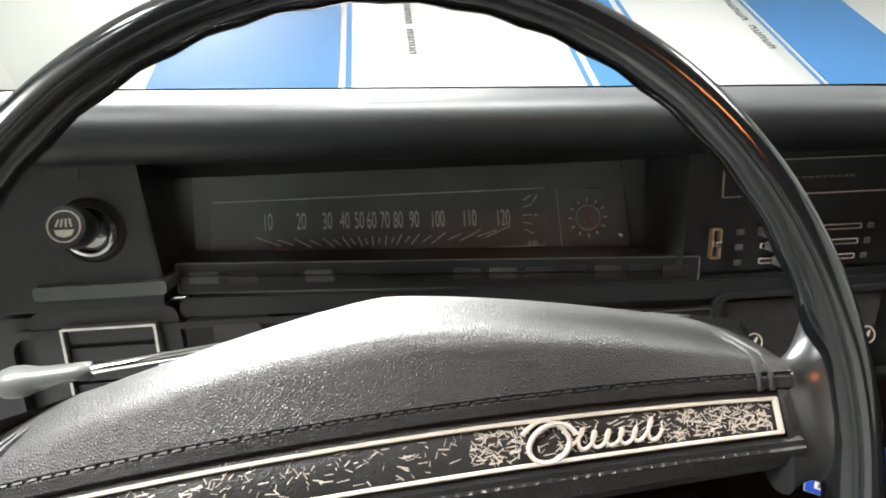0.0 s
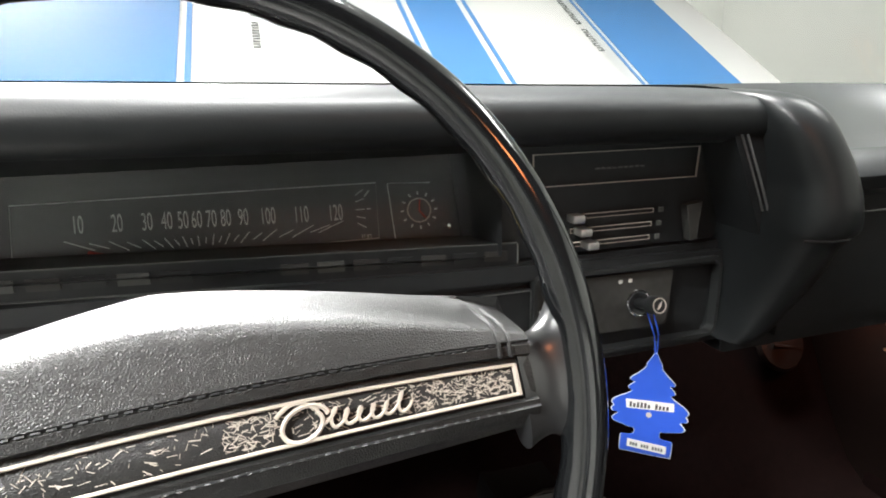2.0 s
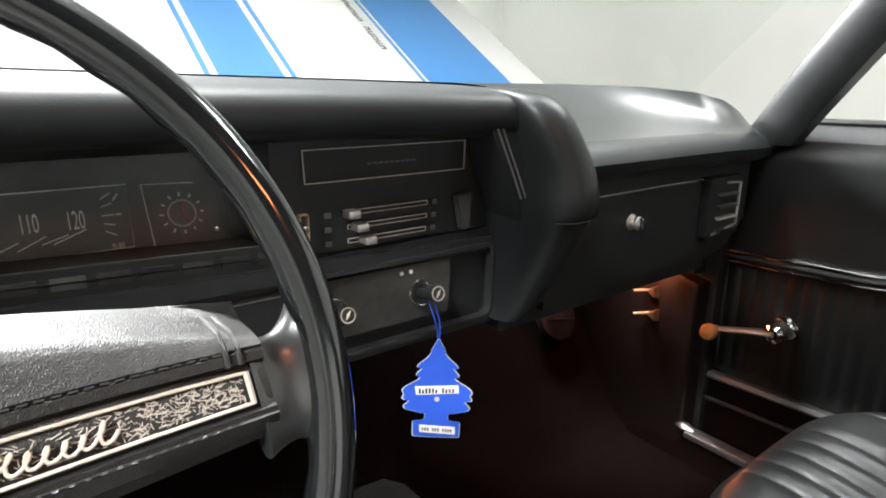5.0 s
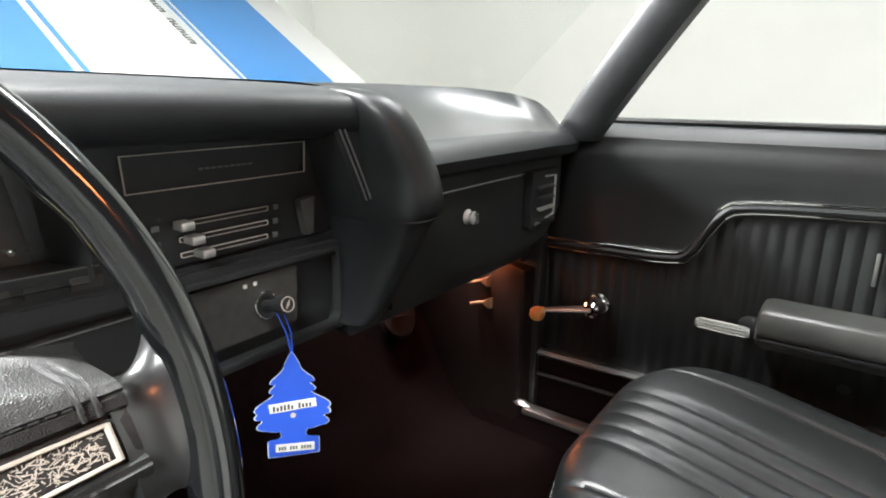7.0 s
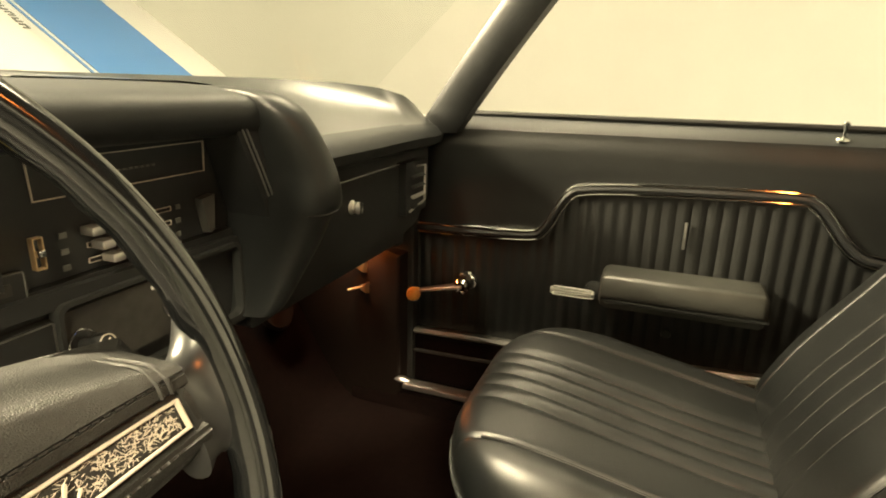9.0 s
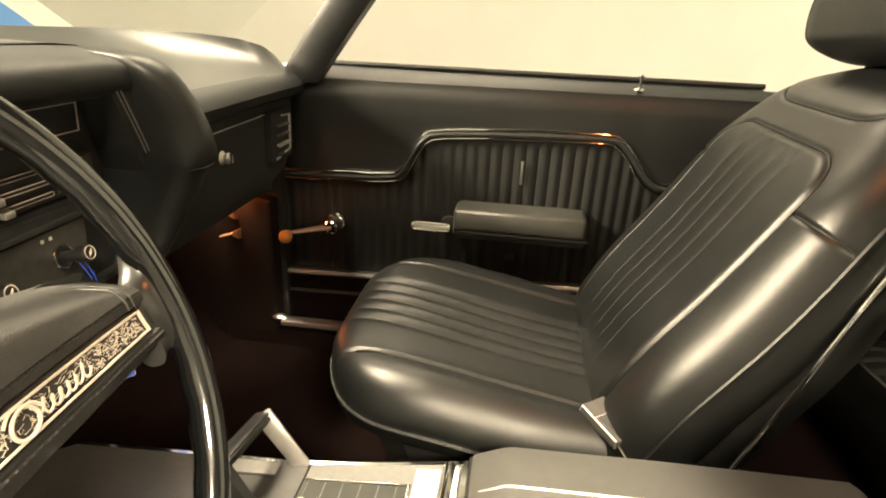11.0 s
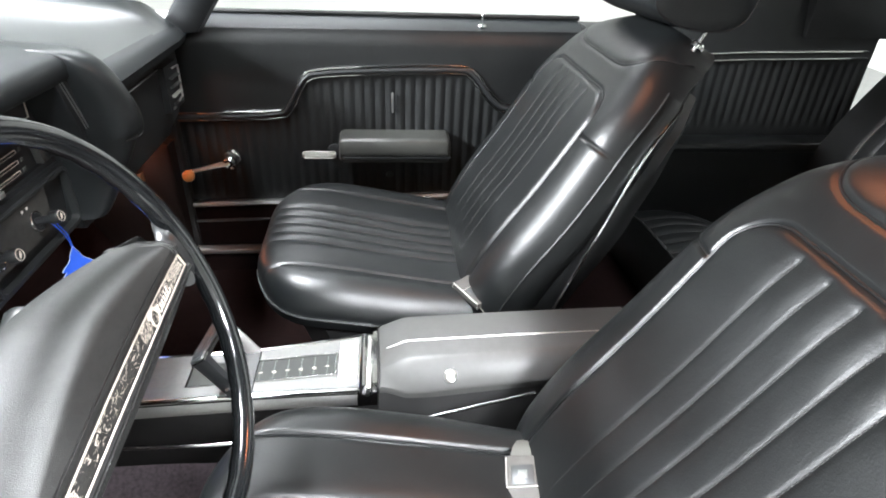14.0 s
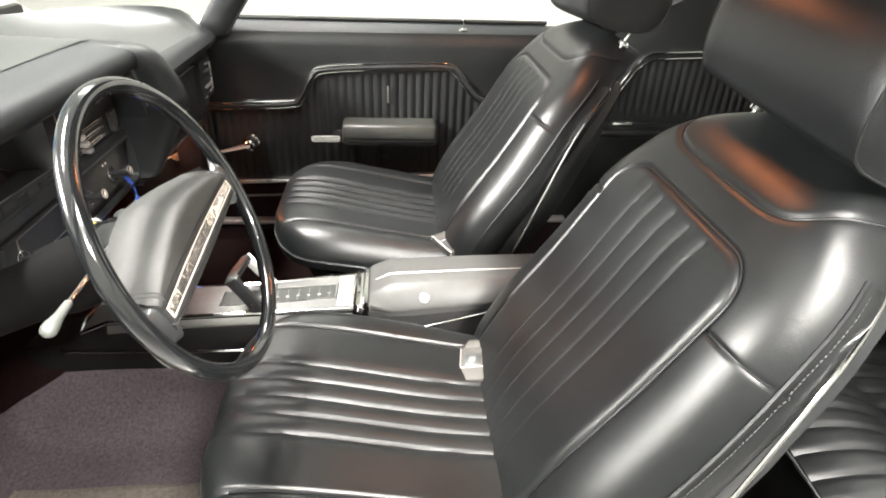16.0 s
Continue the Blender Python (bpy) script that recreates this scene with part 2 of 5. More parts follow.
def tube(bm, pts, r, sides=8, closed=False, flat=1.0, up=None):
    """A round (or, with flat, squashed) rod along points; r: a radius or one per point."""
    pts = [Vector(p) for p in pts]
    n = len(pts)
    loops = []
    ref = Vector(up) if up else None
    for i, p in enumerate(pts):
        if closed:
            d = pts[(i + 1) % n] - pts[i - 1]
        else:
            d = pts[min(i + 1, n - 1)] - pts[max(i - 1, 0)]
        d.normalize()
        if ref is None:
            ref = Vector((0, 0, 1)) if abs(d.z) < 0.9 else Vector((1, 0, 0))
        a = d.cross(ref)
        a.normalize()
        b = a.cross(d)
        if up is None:
            ref = b.copy()
        rad = r[i] if isinstance(r, (list, tuple)) else r
        loops.append([p + a * rad * math.cos(2 * math.pi * k / sides) + b * rad * flat * math.sin(2 * math.pi * k / sides) for k in range(sides)])
    if closed:
        loops.append(loops[0])
        rows = [[bm.verts.new(q) for q in lp] for lp in loops[:-1]]
        for i in range(n):
            a, b = rows[i], rows[(i + 1) % n]
            for j in range(sides):
                bm.faces.new((a[j], a[(j + 1) % sides], b[(j + 1) % sides], b[j]))
        return bm
    return loft(bm, loops)


def lathe(bm, profile, m, n=24):
    """Turns (radius, height) pairs about the local z axis; m places it."""
    loops = [[m @ Vector((max(r, 1e-4) * math.cos(2 * math.pi * k / n), max(r, 1e-4) * math.sin(2 * math.pi * k / n), h)) for k in range(n)] for r, h in profile]
    return loft(bm, loops)


def prism(bm, outline, y0, y1, m=None):
    """An outline of (x, z) pairs given thickness along y."""
    lo = [Vector((x, y0, z)) for x, z in outline]
    hi = [Vector((x, y1, z)) for x, z in outline]
    if m is not None:
        lo, hi = [m @ p for p in lo], [m @ p for p in hi]
    return loft(bm, [lo, hi])


def round_rect(x0, x1, z0, z1, r, n=4):
    out = []
    for cx, cz, a0 in ((x1 - r, z1 - r, 0), (x0 + r, z1 - r, 90), (x0 + r, z0 + r, 180), (x1 - r, z0 + r, 270)):
        for k in range(n + 1):
            a = radians(a0 + 90 * k / n)
            out.append((cx + r * math.cos(a), cz + r * math.sin(a)))
    return out


def ring(bm, outline, width, y0, y1, m=None):
    """A frame of that width inside an outline of (x, z) pairs, from y0 to y1."""
    n = len(outline)
    cx = sum(p[0] for p in outline) / n
    cz = sum(p[1] for p in outline) / n
    hx = max(abs(p[0] - cx) for p in outline)
    hz = max(abs(p[1] - cz) for p in outline)
    inner = [(cx + (x - cx) * (1 - width / hx), cz + (z - cz) * (1 - width / hz)) for x, z in outline]
    m = m or Matrix.Identity(4)
    loops = [[m @ Vector((x, y, z)) for x, z in o] for o, y in ((outline, y1), (outline, y0), (inner, y0), (inner, y1), (outline, y1))]
    return loft(bm, loops, caps=False)


def text_mesh(name, body, size, m, mat, parent, squeeze=1.0, depth=0.0003):
    cu = bpy.data.curves.new(name, "FONT")
    cu.body, cu.size, cu.align_x, cu.align_y, cu.extrude = body, size, "CENTER", "CENTER", depth
    tmp = bpy.data.objects.new(name, cu)
    scene.collection.objects.link(tmp)
    bpy.context.view_layer.update()
    me = bpy.data.meshes.new_from_object(tmp.evaluated_get(bpy.context.evaluated_depsgraph_get()))
    bpy.data.objects.remove(tmp)
    me.transform(m @ Matrix.Diagonal((squeeze, 1, 1, 1)))
    me.materials.clear()
    me.materials.append(mat)
    ob = new(name, me)
    ob.parent = parent
    return ob


def lerp(x, pts):
    for (a, fa), (b, fb) in zip(pts, pts[1:]):
        if x <= b:
            return fa + (fb - fa) * max(0.0, x - a) / (b - a)
    return pts[-1][1]


def step(a, b, x):
    t = min(1.0, max(0.0, (x - a) / (b - a)))
    return t * t * (3 - 2 * t)


MID = -0.03  # the car's middle

# ---- the studio ----


def slab(name, label, x0, x1, y0, y1, z0, z1, mat):
    return tagged(part(name, box(B(), x0, x1, y0, y1, z0, z1), mat, smooth=False), label, name.split("_")[0], kind="structure")


slab("ground", "smooth pale studio floor", -4.6, 4.6, -4.6, 5.6, -0.1, 0.0, M_FLOOR)
slab("wall_north", "plain white studio wall", -4.6, 4.6, 5.6, 5.7, 0.0, 3.6, M_STUDIO)
slab("wall_south", "plain white studio wall", -4.6, 4.6, -4.7, -4.6, 0.0, 3.6, M_STUDIO)
slab("wall_east", "plain white studio wall", 4.6, 4.7, -4.6, 5.6, 0.0, 3.6, M_STUDIO)
slab("wall_west", "plain white studio wall", -4.7, -4.6, -4.6, 5.6, 0.0, 3.6, M_STUDIO)
slab("ceiling", "plain white studio ceiling", -4.6, 4.6, -4.6, 5.6, 3.6, 3.7, M_STUDIO)

# ---- the car's shell ----
body = empty("car_body", "white car body shell with black interior trim, driver's side open", "car body")


def screen_base(x):
    return 1.03 - 0.42 * (abs(x - MID) / 0.75) ** 3


def toe(x, y):
    """Height of the carpeted floor: tunnel in the middle, toe board in front."""
    z = 0.29 + 0.15 * math.exp(-((x - MID) / 0.13) ** 4)
    z += 0.42 * step(0.72, 1.02, y)
    z += 0.06 * step(-0.35, -0.55, y)
    return z


carpet = part("carpet", grid(B(), lambda u, v: Vector((-0.72 + 1.40 * u, -1.05 + 2.10 * v, toe(-0.72 + 1.40 * u, -1.05 + 2.10 * v))), 70, 60), M_CARPET, label="carpet over floor and transmission tunnel, darkened for shade")
tagged(carpet, "loop carpet over floor and tunnel, shade put into its reddish-black colour", "carpet", kind="structure")


# Added sheet: the driver's carpet again, coloured as lit.
def lit_carpet_at(u, v):
    x = -0.712 + 0.598 * u
    y = 0.02 + (0.80 - 0.12 * abs(2 * u - 1) ** 6) * v
    rim = (math.sin(math.pi * min(1.0, max(0.0, u))) * math.sin(math.pi * min(1.0, max(0.0, v)))) ** 0.15
    return Vector((x, y, toe(x, y) + 0.006 + 0.010 * rim + 0.002 * math.sin(x * 21 + 3 * math.sin(y * 9))))


tagged(part("lit_carpet", grid(B(), lit_carpet_at, 56, 56), M_CARPET_LIT), "purple-grey driver's carpet, drawn paler where light falls", "floor mat")
part("pale_pad", grid(B(), lambda u, v: lit_carpet_at(0.03 + 0.66 * u, 0.28 + 0.62 * v) + Vector((0, 0, 0.004 * (math.sin(math.pi * u) * math.sin(math.pi * v)) ** 0.15 if 0 < u < 1 and 0 < v < 1 else -0.002)), 40, 40), M_PALE, bpy.data.objects["lit_carpet"], "lighter brown-grey pad on the driver's side")
part("firewall", box(B(), -0.78, 0.72, 1.03, 1.06, 0.25, 1.0, 0.01), M_RUB, body)
part("floor_pan", box(B(), -0.80, 0.76, -1.60, 1.05, 0.14, 0.25, 0.02), M_RUB, body)
part("rocker_sill", box(B(), -0.86, -0.715, -0.75, 0.75, 0.16, 0.335, 0.03), M_PAINT, body)
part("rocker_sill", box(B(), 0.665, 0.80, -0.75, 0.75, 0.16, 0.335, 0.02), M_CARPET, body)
part("sill_plate", box(B(), 0.654, 0.686, -0.55, 0.598, 0.350, 0.364, 0.004), M_SATIN, body, "scuffed metal sill plate")
part("sill_cap", tube(B(), [(0.668, 0.585, 0.366), (0.668, 0.600, 0.368), (0.669, 0.612, 0.367), (0.670, 0.622, 0.364)], [0.005, 0.012, 0.011, 0.004], 10, flat=0.5), M_SATIN, body, "rounded end cap of the sill plate")
part("sill_plate", box(B(), -0.81, -0.72, -0.55, 0.60, 0.335, 0.343, 0.003), M_BRUSH, body, "scuffed metal sill plate")
part("kick_wall", box(B(), -0.82, -0.745, 0.60, 1.06, 0.20, 0.96, 0.01), M_RUB, body)
part("rear_bulkhead", box(B(), -0.75, 0.70, -1.60, -1.55, 0.25, 0.95, 0.02), M_RUB, body)


def pillar(side):
    bm = B()
    s = side
    loops = []
    for k in range(9):
        t = k / 8
        z = 0.93 + 0.48 * t
        y = 0.540 - 0.72 * (z - 0.94) - 0.05 * t * t
        x = MID + s * (0.752 - 0.10 * t)
        w = 0.046 + 0.004 * t
        loops.append([Vector((x + s * a, y + b, z)) for a, b in ((-0.020, -w), (0.006, -w - 0.004), (0.022, -w * 0.5), (0.024, w * 0.6), (0.006, w), (-0.016, w - 0.004), (-0.026, w * 0.5), (-0.028, -w * 0.5))])
    loft(bm, loops)
    return part("windscreen_pillar", bm, M_DASH, body, "black-trimmed windscreen pillar")


pillar(1)
pillar(-1)
roof_bm = grid(B(), lambda u, v: Vector((MID - 0.65 + 1.30 * u, 0.22 - 1.45 * v, 1.41 + 0.045 * math.sin(math.pi * u) + 0.02 * math.sin(math.pi * v))), 16, 12)
ext = bmesh.ops.extrude_face_region(roof_bm, geom=roof_bm.faces[:])
bmesh.ops.translate(roof_bm, vec=Vector((0, 0, 0.03)), verts=[v for v in ext["geom"] if isinstance(v, bmesh.types.BMVert)])
part("roof", roof_bm, M_HEAD, body, "dark headliner under the roof")
bm = B()
loft(bm, [[Vector((0.62, -0.95, 1.41)), Vector((0.72, -0.95, 1.41)), Vector((0.72, -1.25, 1.41)), Vector((0.62, -1.25, 1.41))],
          [Vector((0.70, -1.02, 0.95)), Vector((0.76, -1.02, 0.95)), Vector((0.76, -1.75, 0.95)), Vector((0.70, -1.75, 0.95))]])
part("rear_pillar", bm, M_DOORV, body)
bm = B()
loft(bm, [[Vector((2 * MID - x, y, z)) for x, y, z in ((0.62, -0.95, 1.41), (0.72, -0.95, 1.41), (0.72, -1.25, 1.41), (0.62, -1.25, 1.41))],
          [Vector((2 * MID - x, y, z)) for x, y, z in ((0.70, -1.02, 0.95), (0.76, -1.02, 0.95), (0.76, -1.75, 0.95), (0.70, -1.75, 0.95))]])
part("rear_pillar", bm, M_DOORV, body)
glass = part("windscreen", grid(B(), lambda u, v: Vector((MID - 0.70 * (1 - 0.12 * v) + 1.40 * (1 - 0.12 * v) * u, (screen_base(MID - 0.70 + 1.4 * u) + 0.02) * (1 - v) + (0.30 - 0.10 * (2 * u - 1) ** 2) * v, 0.975 + 0.44 * v)), 20, 6), M_GLASS, body, "clear curved windscreen")
glass.visible_shadow = False
part("cowl", grid(B(), lambda u, v: Vector((MID - 0.80 + 1.60 * u, screen_base(MID + (-0.74 + 1.48 * u)) + 0.02 + (1.18 - screen_base(MID - 0.74 + 1.48 * u)) * v, 0.975 - 0.05 * v)), 20, 3), M_PAINT, body, "white cowl under the windscreen")

# the raised bonnet: a sheet with a long raised centre, striped
bonnet = empty("bonnet", "raised white bonnet with wide blue stripes", "car bonnet")
HY, HZ, HA = 1.16, 1.065, radians(33)


def hood_rise(x):
    d = abs(x - MID)
    return 0.028 * (1 - step(0.34, 0.44, d)) - 0.02 * (d / 0.8) ** 2


def hood_at(x, s, lift=0.0):
    n = hood_rise(x) + lift
    return Vector((x, HY + s * math.cos(HA) - n * math.sin(HA), HZ + s * math.sin(HA) + n * math.cos(HA)))


def hood_strip(name, x0, x1, mat, lift, s0=-0.16, s1=1.25, label=""):
    k = max(2, int((x1 - x0) / 0.02))
    grid_bm = grid(B(), lambda u, v: hood_at(x0 + (x1 - x0) * u, s0 + (s1 - s0) * v, lift), k, 10)
    ext = bmesh.ops.extrude_face_region(grid_bm, geom=grid_bm.faces[:])
    off = Vector((0, math.sin(HA), -math.cos(HA))) * (0.02 if lift == 0.0 else 0.0009)
    bmesh.ops.translate(grid_bm, vec=off, verts=[v for v in ext["geom"] if isinstance(v, bmesh.types.BMVert)])
    return part(name, grid_bm, mat, bonnet, label)


hood_strip("panel", -0.875, 0.79, M_PAINT, 0.0)
hood_strip("stripe", -0.823, -0.487, M_BLUE, 0.0018, label="wide blue stripe")
hood_strip("pinstripe", -0.4745, -0.464, M_BLUE, 0.0018)
hood_strip("pinstripe", -0.0645, -0.0555, M_BLUE, 0.0018)
hood_strip("stripe", -0.043, 0.069, M_BLUE, 0.0018, label="narrow blue centre stripe")
hood_strip("pinstripe", 0.0825, 0.0915, M_BLUE, 0.0018)
hood_strip("pinstripe", 0.396, 0.405, M_BLUE, 0.0018)
hood_strip("stripe", 0.415, 0.664, M_BLUE, 0.0018, label="wide blue stripe")
for x in (-0.352, 0.335):
    for k in range(14):
        if k == 5:
            continue
        s = 0.036 + 0.0195 * k
        bm = B()
        m = Matrix.Translation(hood_at(x, s + 0.009, 0.002)) @ Matrix.Rotation(HA, 4, "X")
        box(bm, -0.0065, 0.0065, -0.0068, -0.0042, 0, 0.002, 0.0006, m)
        box(bm, -0.0065, 0.0065, 0.0040, 0.0064, 0, 0.002, 0.0006, m)
        box(bm, -0.0065 if k % 2 else 0.0030, -0.0035 if k % 2 else 0.0065, -0.0050, 0.0050, 0, 0.002, 0.0006, m)
        part("badge_letter", bm, M_GREY, bonnet)

# ---- dashboard ----
dash = empty("dashboard", "black padded dashboard with wide strip speedometer", "dashboard")


def brow_z(x):
    return 1.042 - 0.020 * (x + 0.64)


# the padded brow over the instruments, which turns down at its end
path = [(-0.78 + 0.1 * k, brow_z(-0.78 + 0.1 * k)) for k in range(9)] + [(0.10, 1.026), (0.150, 1.021)]
path = [(p.x, p.y) for p in smooth_line([(x, z, 0) for x, z in path], 2)]
section = [(0.82, -0.03), (0.72, -0.006), (0.62, 0.0), (0.565, -0.003), (0.538, -0.0075), (0.522, -0.012), (0.5135, -0.0185), (0.510, -0.028), (0.512, -0.041), (0.520, -0.050), (0.540, -0.055), (0.565, -0.057), (0.62, -0.058), (0.82, -0.060)]
loops = []
for i, (x, z) in enumerate(path):
    a, b = path[max(i - 1, 0)], path[min(i + 1, len(path) - 1)]
    d = Vector((b[0] - a[0], b[1] - a[1])).normalized()
    n = Vector((-d.y, d.x))
    loops.append([Vector((x + n.x * o, y, z + n.y * o)) for y, o in section])
part("pad_seam", tube(B(), [(0.105, 0.460, 0.886), (0.125, 0.4485, 0.886), (0.145, 0.4485, 0.886), (0.166, 0.458, 0.886), (0.1745, 0.48, 0.886), (0.176, 0.53, 0.886)], 0.0013, 6), M_SEAM, dash)
part("brow_pad", loft(B(), loops), M_BROW, dash, "padded grained vinyl brow")
# the brow's end, running down to the lower dash: inner edge, outer edge, front, height
ends = [(0.085, 0.1288, 0.5674, 1.0234), (0.088, 0.1443, 0.5235, 1.0205), (0.0927, 0.157, 0.4934, 1.0106), (0.098, 0.1641, 0.473, 0.9878), (0.115, 0.1774, 0.4554, 0.9399), (0.1121, 0.1804, 0.448, 0.908), (0.1121, 0.1813, 0.4489, 0.8887), (0.1128, 0.1744, 0.459, 0.881), (0.1162, 0.1762, 0.4768, 0.8445), (0.114, 0.1704, 0.5001, 0.8026), (0.11, 0.1589, 0.5212, 0.7616), (0.105, 0.154, 0.5303, 0.7507)]
rows_a = smooth_line([(a, b, c) for a, b, c, z in ends], 2)
rows_z = smooth_line([(z, 0, 0) for a, b, c, z in ends], 2)
loops = []
for (xi, xo, yf), (z, _, _) in zip(rows_a, rows_z):
    w = xo - xi
    lp = [(xi, 0.80), (xi, yf + 0.040), (xi + 0.004, yf + 0.014), (xi + w * 0.22, yf + 0.003), (xi + w * 0.5, yf - 0.002), (xi + w * 0.78, yf + 0.002), (xo - 0.005, yf + 0.014), (xo + 0.001, yf + 0.040), (xo + 0.002, 0.80)]
    lp = smooth_line([(x, y, z) for x, y in lp], 2)
    loops.append(lp)
part("brow_end", loft(B(), loops), M_SOFT, dash, "padded vinyl end of the brow")


# the flat top behind the brow, running to the windscreen
def top_at(u, v):
    x = -0.80 + 0.996 * u
    yb = max(0.64, screen_base(x))
    drop = lerp(x, [(0.09, 0.0), (0.128, 0.003), (0.150, 0.0065), (0.172, 0.018), (0.196, 0.045)])
    return Vector((x, 0.60 + (yb - 0.60) * v, brow_z(x) + 0.0005 - drop * (1 - v * v) + (1.034 - brow_z(x)) * v))


def side_top_at(u, v):
    x = 0.12 + 0.598 * (1 - (1 - u) ** 1.35)
    yb = lerp(x, [(0.12, 0.95), (0.30, 0.88), (0.45, 0.785), (0.55, 0.69), (0.61, 0.625), (0.66, 0.590), (0.70, 0.575), (0.72, 0.57)])
    y0 = 0.545 + 0.008 * step(0.66, 0.715, x)
    zb = lerp(x, [(0.12, 1.034), (0.45, 1.030), (0.55, 1.025), (0.61, 1.017), (0.65, 1.006), (0.68, 0.988), (0.705, 0.965), (0.72, 0.946)])
    return Vector((x, y0 + (yb - y0) * v, 0.953 - 0.004 * step(0.55, 0.70, x) + (zb - 0.953) * (0.75 * v + 0.25 * v * v)))


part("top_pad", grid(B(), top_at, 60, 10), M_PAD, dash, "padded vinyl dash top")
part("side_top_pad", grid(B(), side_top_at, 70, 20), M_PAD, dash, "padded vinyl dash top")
# the rounded nose on the passenger's side
nose = [(0.59, 0.957), (0.55, 0.955), (0.527, 0.946), (0.517, 0.930), (0.522, 0.915), (0.542, 0.905), (0.58, 0.902), (0.62, 0.92)]
loops = []
for k in range(13):
    x = 0.205 + 0.505 * k / 12
    pull = 0.012 * step(0.60, 0.71, x)
    loops.append([Vector((x, y + pull, z - 0.004 * step(0.55, 0.70, x))) for y, z in nose])
part("passenger_pad", loft(B(), loops), M_BROW, dash, "rounded padded nose over the glove box")

# pod end cheek and inner walls
bm = B()
inner = [(0.075, 1.003), (0.112, 0.985), (0.140, 0.925), (0.146, 0.868), (0.118, 0.868), (0.102, 0.905), (0.060, 1.0)]
loft(bm, [[Vector((x, y, z)) for x, z in inner] for y in (0.518, 0.60)])
part("end_wall", bm, M_DASH, dash)
for k in (0.0, 0.007):
    part("end_trim", tube(B(), [(0.072 + k, 0.513, 0.981), (0.094 + k, 0.512, 0.934), (0.107 + k, 0.512, 0.905)], 0.0012, 6), M_BRUSH, dash)

# instrument face: deep frame round the recessed dial


def plate(name, x0, x1, z0, z1, y, mat, depth=0.02, r=0.004, tilt=0.0, label="", parent=None):
    m = Matrix.Translation((0, y, (z0 + z1) / 2)) @ Matrix.Rotation(tilt, 4, "X") @ Matrix.Translation((0, 0, -(z0 + z1) / 2))
    return part(name, prism(B(), round_rect(x0, x1, z0, z1, r), 0, depth, m), mat, parent or dash, label)


# sloped surrounds of the dial opening
bm = B()
o = [(-0.606, 0.992), (-0.150, 0.992), (-0.150, 0.870), (-0.606, 0.892)]
i = [(-0.598, 0.968), (-0.172, 0.968), (-0.165, 0.862), (-0.598, 0.872)]
loft(bm, [[Vector((x, 0.568, z)) for x, z in o], [Vector((x, 0.60, z)) for x, z in i], [Vector((x, 0.652, z)) for x, z in i], [Vector((x, 0.68, z)) for x, z in i]], caps=False)
part("dial_hood", bm, M_DASH, dash)
tilt_d = math.atan2(0.016, 0.058)
DM = Matrix.Translation((0, 0.651, 0.909)) @ Matrix.Rotation(-tilt_d, 4, "X") @ Matrix.Rotation(radians(90), 4, "X") @ Matrix.Translation((0, -0.909, 0))


def on_dial(x, z, lift=0.0):
    return DM @ Vector((x, z, lift))


bm = B()
vs = [bm.verts.new(on_dial(x, z)) for x, z in ((-0.605, 0.86), (-0.145, 0.86), (-0.145, 0.99), (-0.605, 0.99))]
bm.faces.new(vs)
ext = bmesh.ops.extrude_face_region(bm, geom=bm.faces[:])
bmesh.ops.translate(bm, vec=Vector((0, 0.01, 0)), verts=[v for v in ext["geom"] if isinstance(v, bmesh.types.BMVert)])
dial = part("speedometer", bm, M_DIAL, dash, "dark strip speedometer face with silver figures", smooth=False)


def dial_line(name, pts, r, mat, closed=False):
    return part(name, tube(B(), [on_dial(x, z, 0.0012) for x, z in pts], r, 5, closed), mat, dial)


dial_line("dial_frame", [(-0.582, 0.880), (-0.256, 0.880), (-0.254, 0.9375), (-0.580, 0.9375)], 0.0006, M_WHITE, True)
dial_line("dial_frame", [(-0.239, 0.878), (-0.242, 0.936), (-0.196, 0.934)], 0.0006, M_WHITE)
NUM = [("10", -0.529), ("20", -0.497), ("30", -0.472), ("40", -0.455), ("50", -0.441), ("60", -0.429), ("70", -0.416), ("80", -0.403), ("90", -0.387), ("100", -0.364), ("110", -0.332), ("120", -0.298)]
for s, x in NUM:
    text_mesh("figure", s, 0.0235, DM @ Matrix.Translation((x, 0.9125 - (x + 0.42) * 0.03, 0.0008)), M_WHITE, dial, 0.42)
ticks = []
for k in range(len(NUM) - 1):
    ticks += [(NUM[k][1], 1), ((NUM[k][1] + NUM[k + 1][1]) / 2, 0)]
ticks.append((NUM[-1][1] - 0.006, 1))
for x, big in ticks:
    lean = (x + 0.428) * 0.10
    ln = 0.010 if big else 0.006
    c = 0.893 - (x + 0.42) * 0.01 + 14 * max(0.0, abs(x + 0.42) - 0.04) ** 2 * 0.05
    w = max(-0.013, min(0.013, (x + 0.425) * 0.115 * (1.0 if big else 0.8)))
    dial_line("tick", [(x - w, c - ln / 2), (x + w, c + ln / 2)], 0.00055, M_WHITE)
part("needle", tube(B(), [on_dial(-0.522, 0.890, 0.003), on_dial(-0.478, 0.879, 0.003)], [0.0022, 0.0011], 6), M_RED, dial, "red needle")
text_mesh("figure", "FUEL", 0.0075, DM @ Matrix.Translation((-0.268, 0.882, 0.0008)), M_WHITE, dial, 0.7)
for k, (dx, dz) in enumerate(((-0.004, 0.926), (-0.005, 0.919), (-0.006, 0.911), (-0.005, 0.904), (-0.004, 0.897))):
    dial_line("fuel_mark", [(-0.275 + dx * 0.4, dz), (-0.268, dz + (dz - 0.911) * 0.35)], 0.0005, M_WHITE)
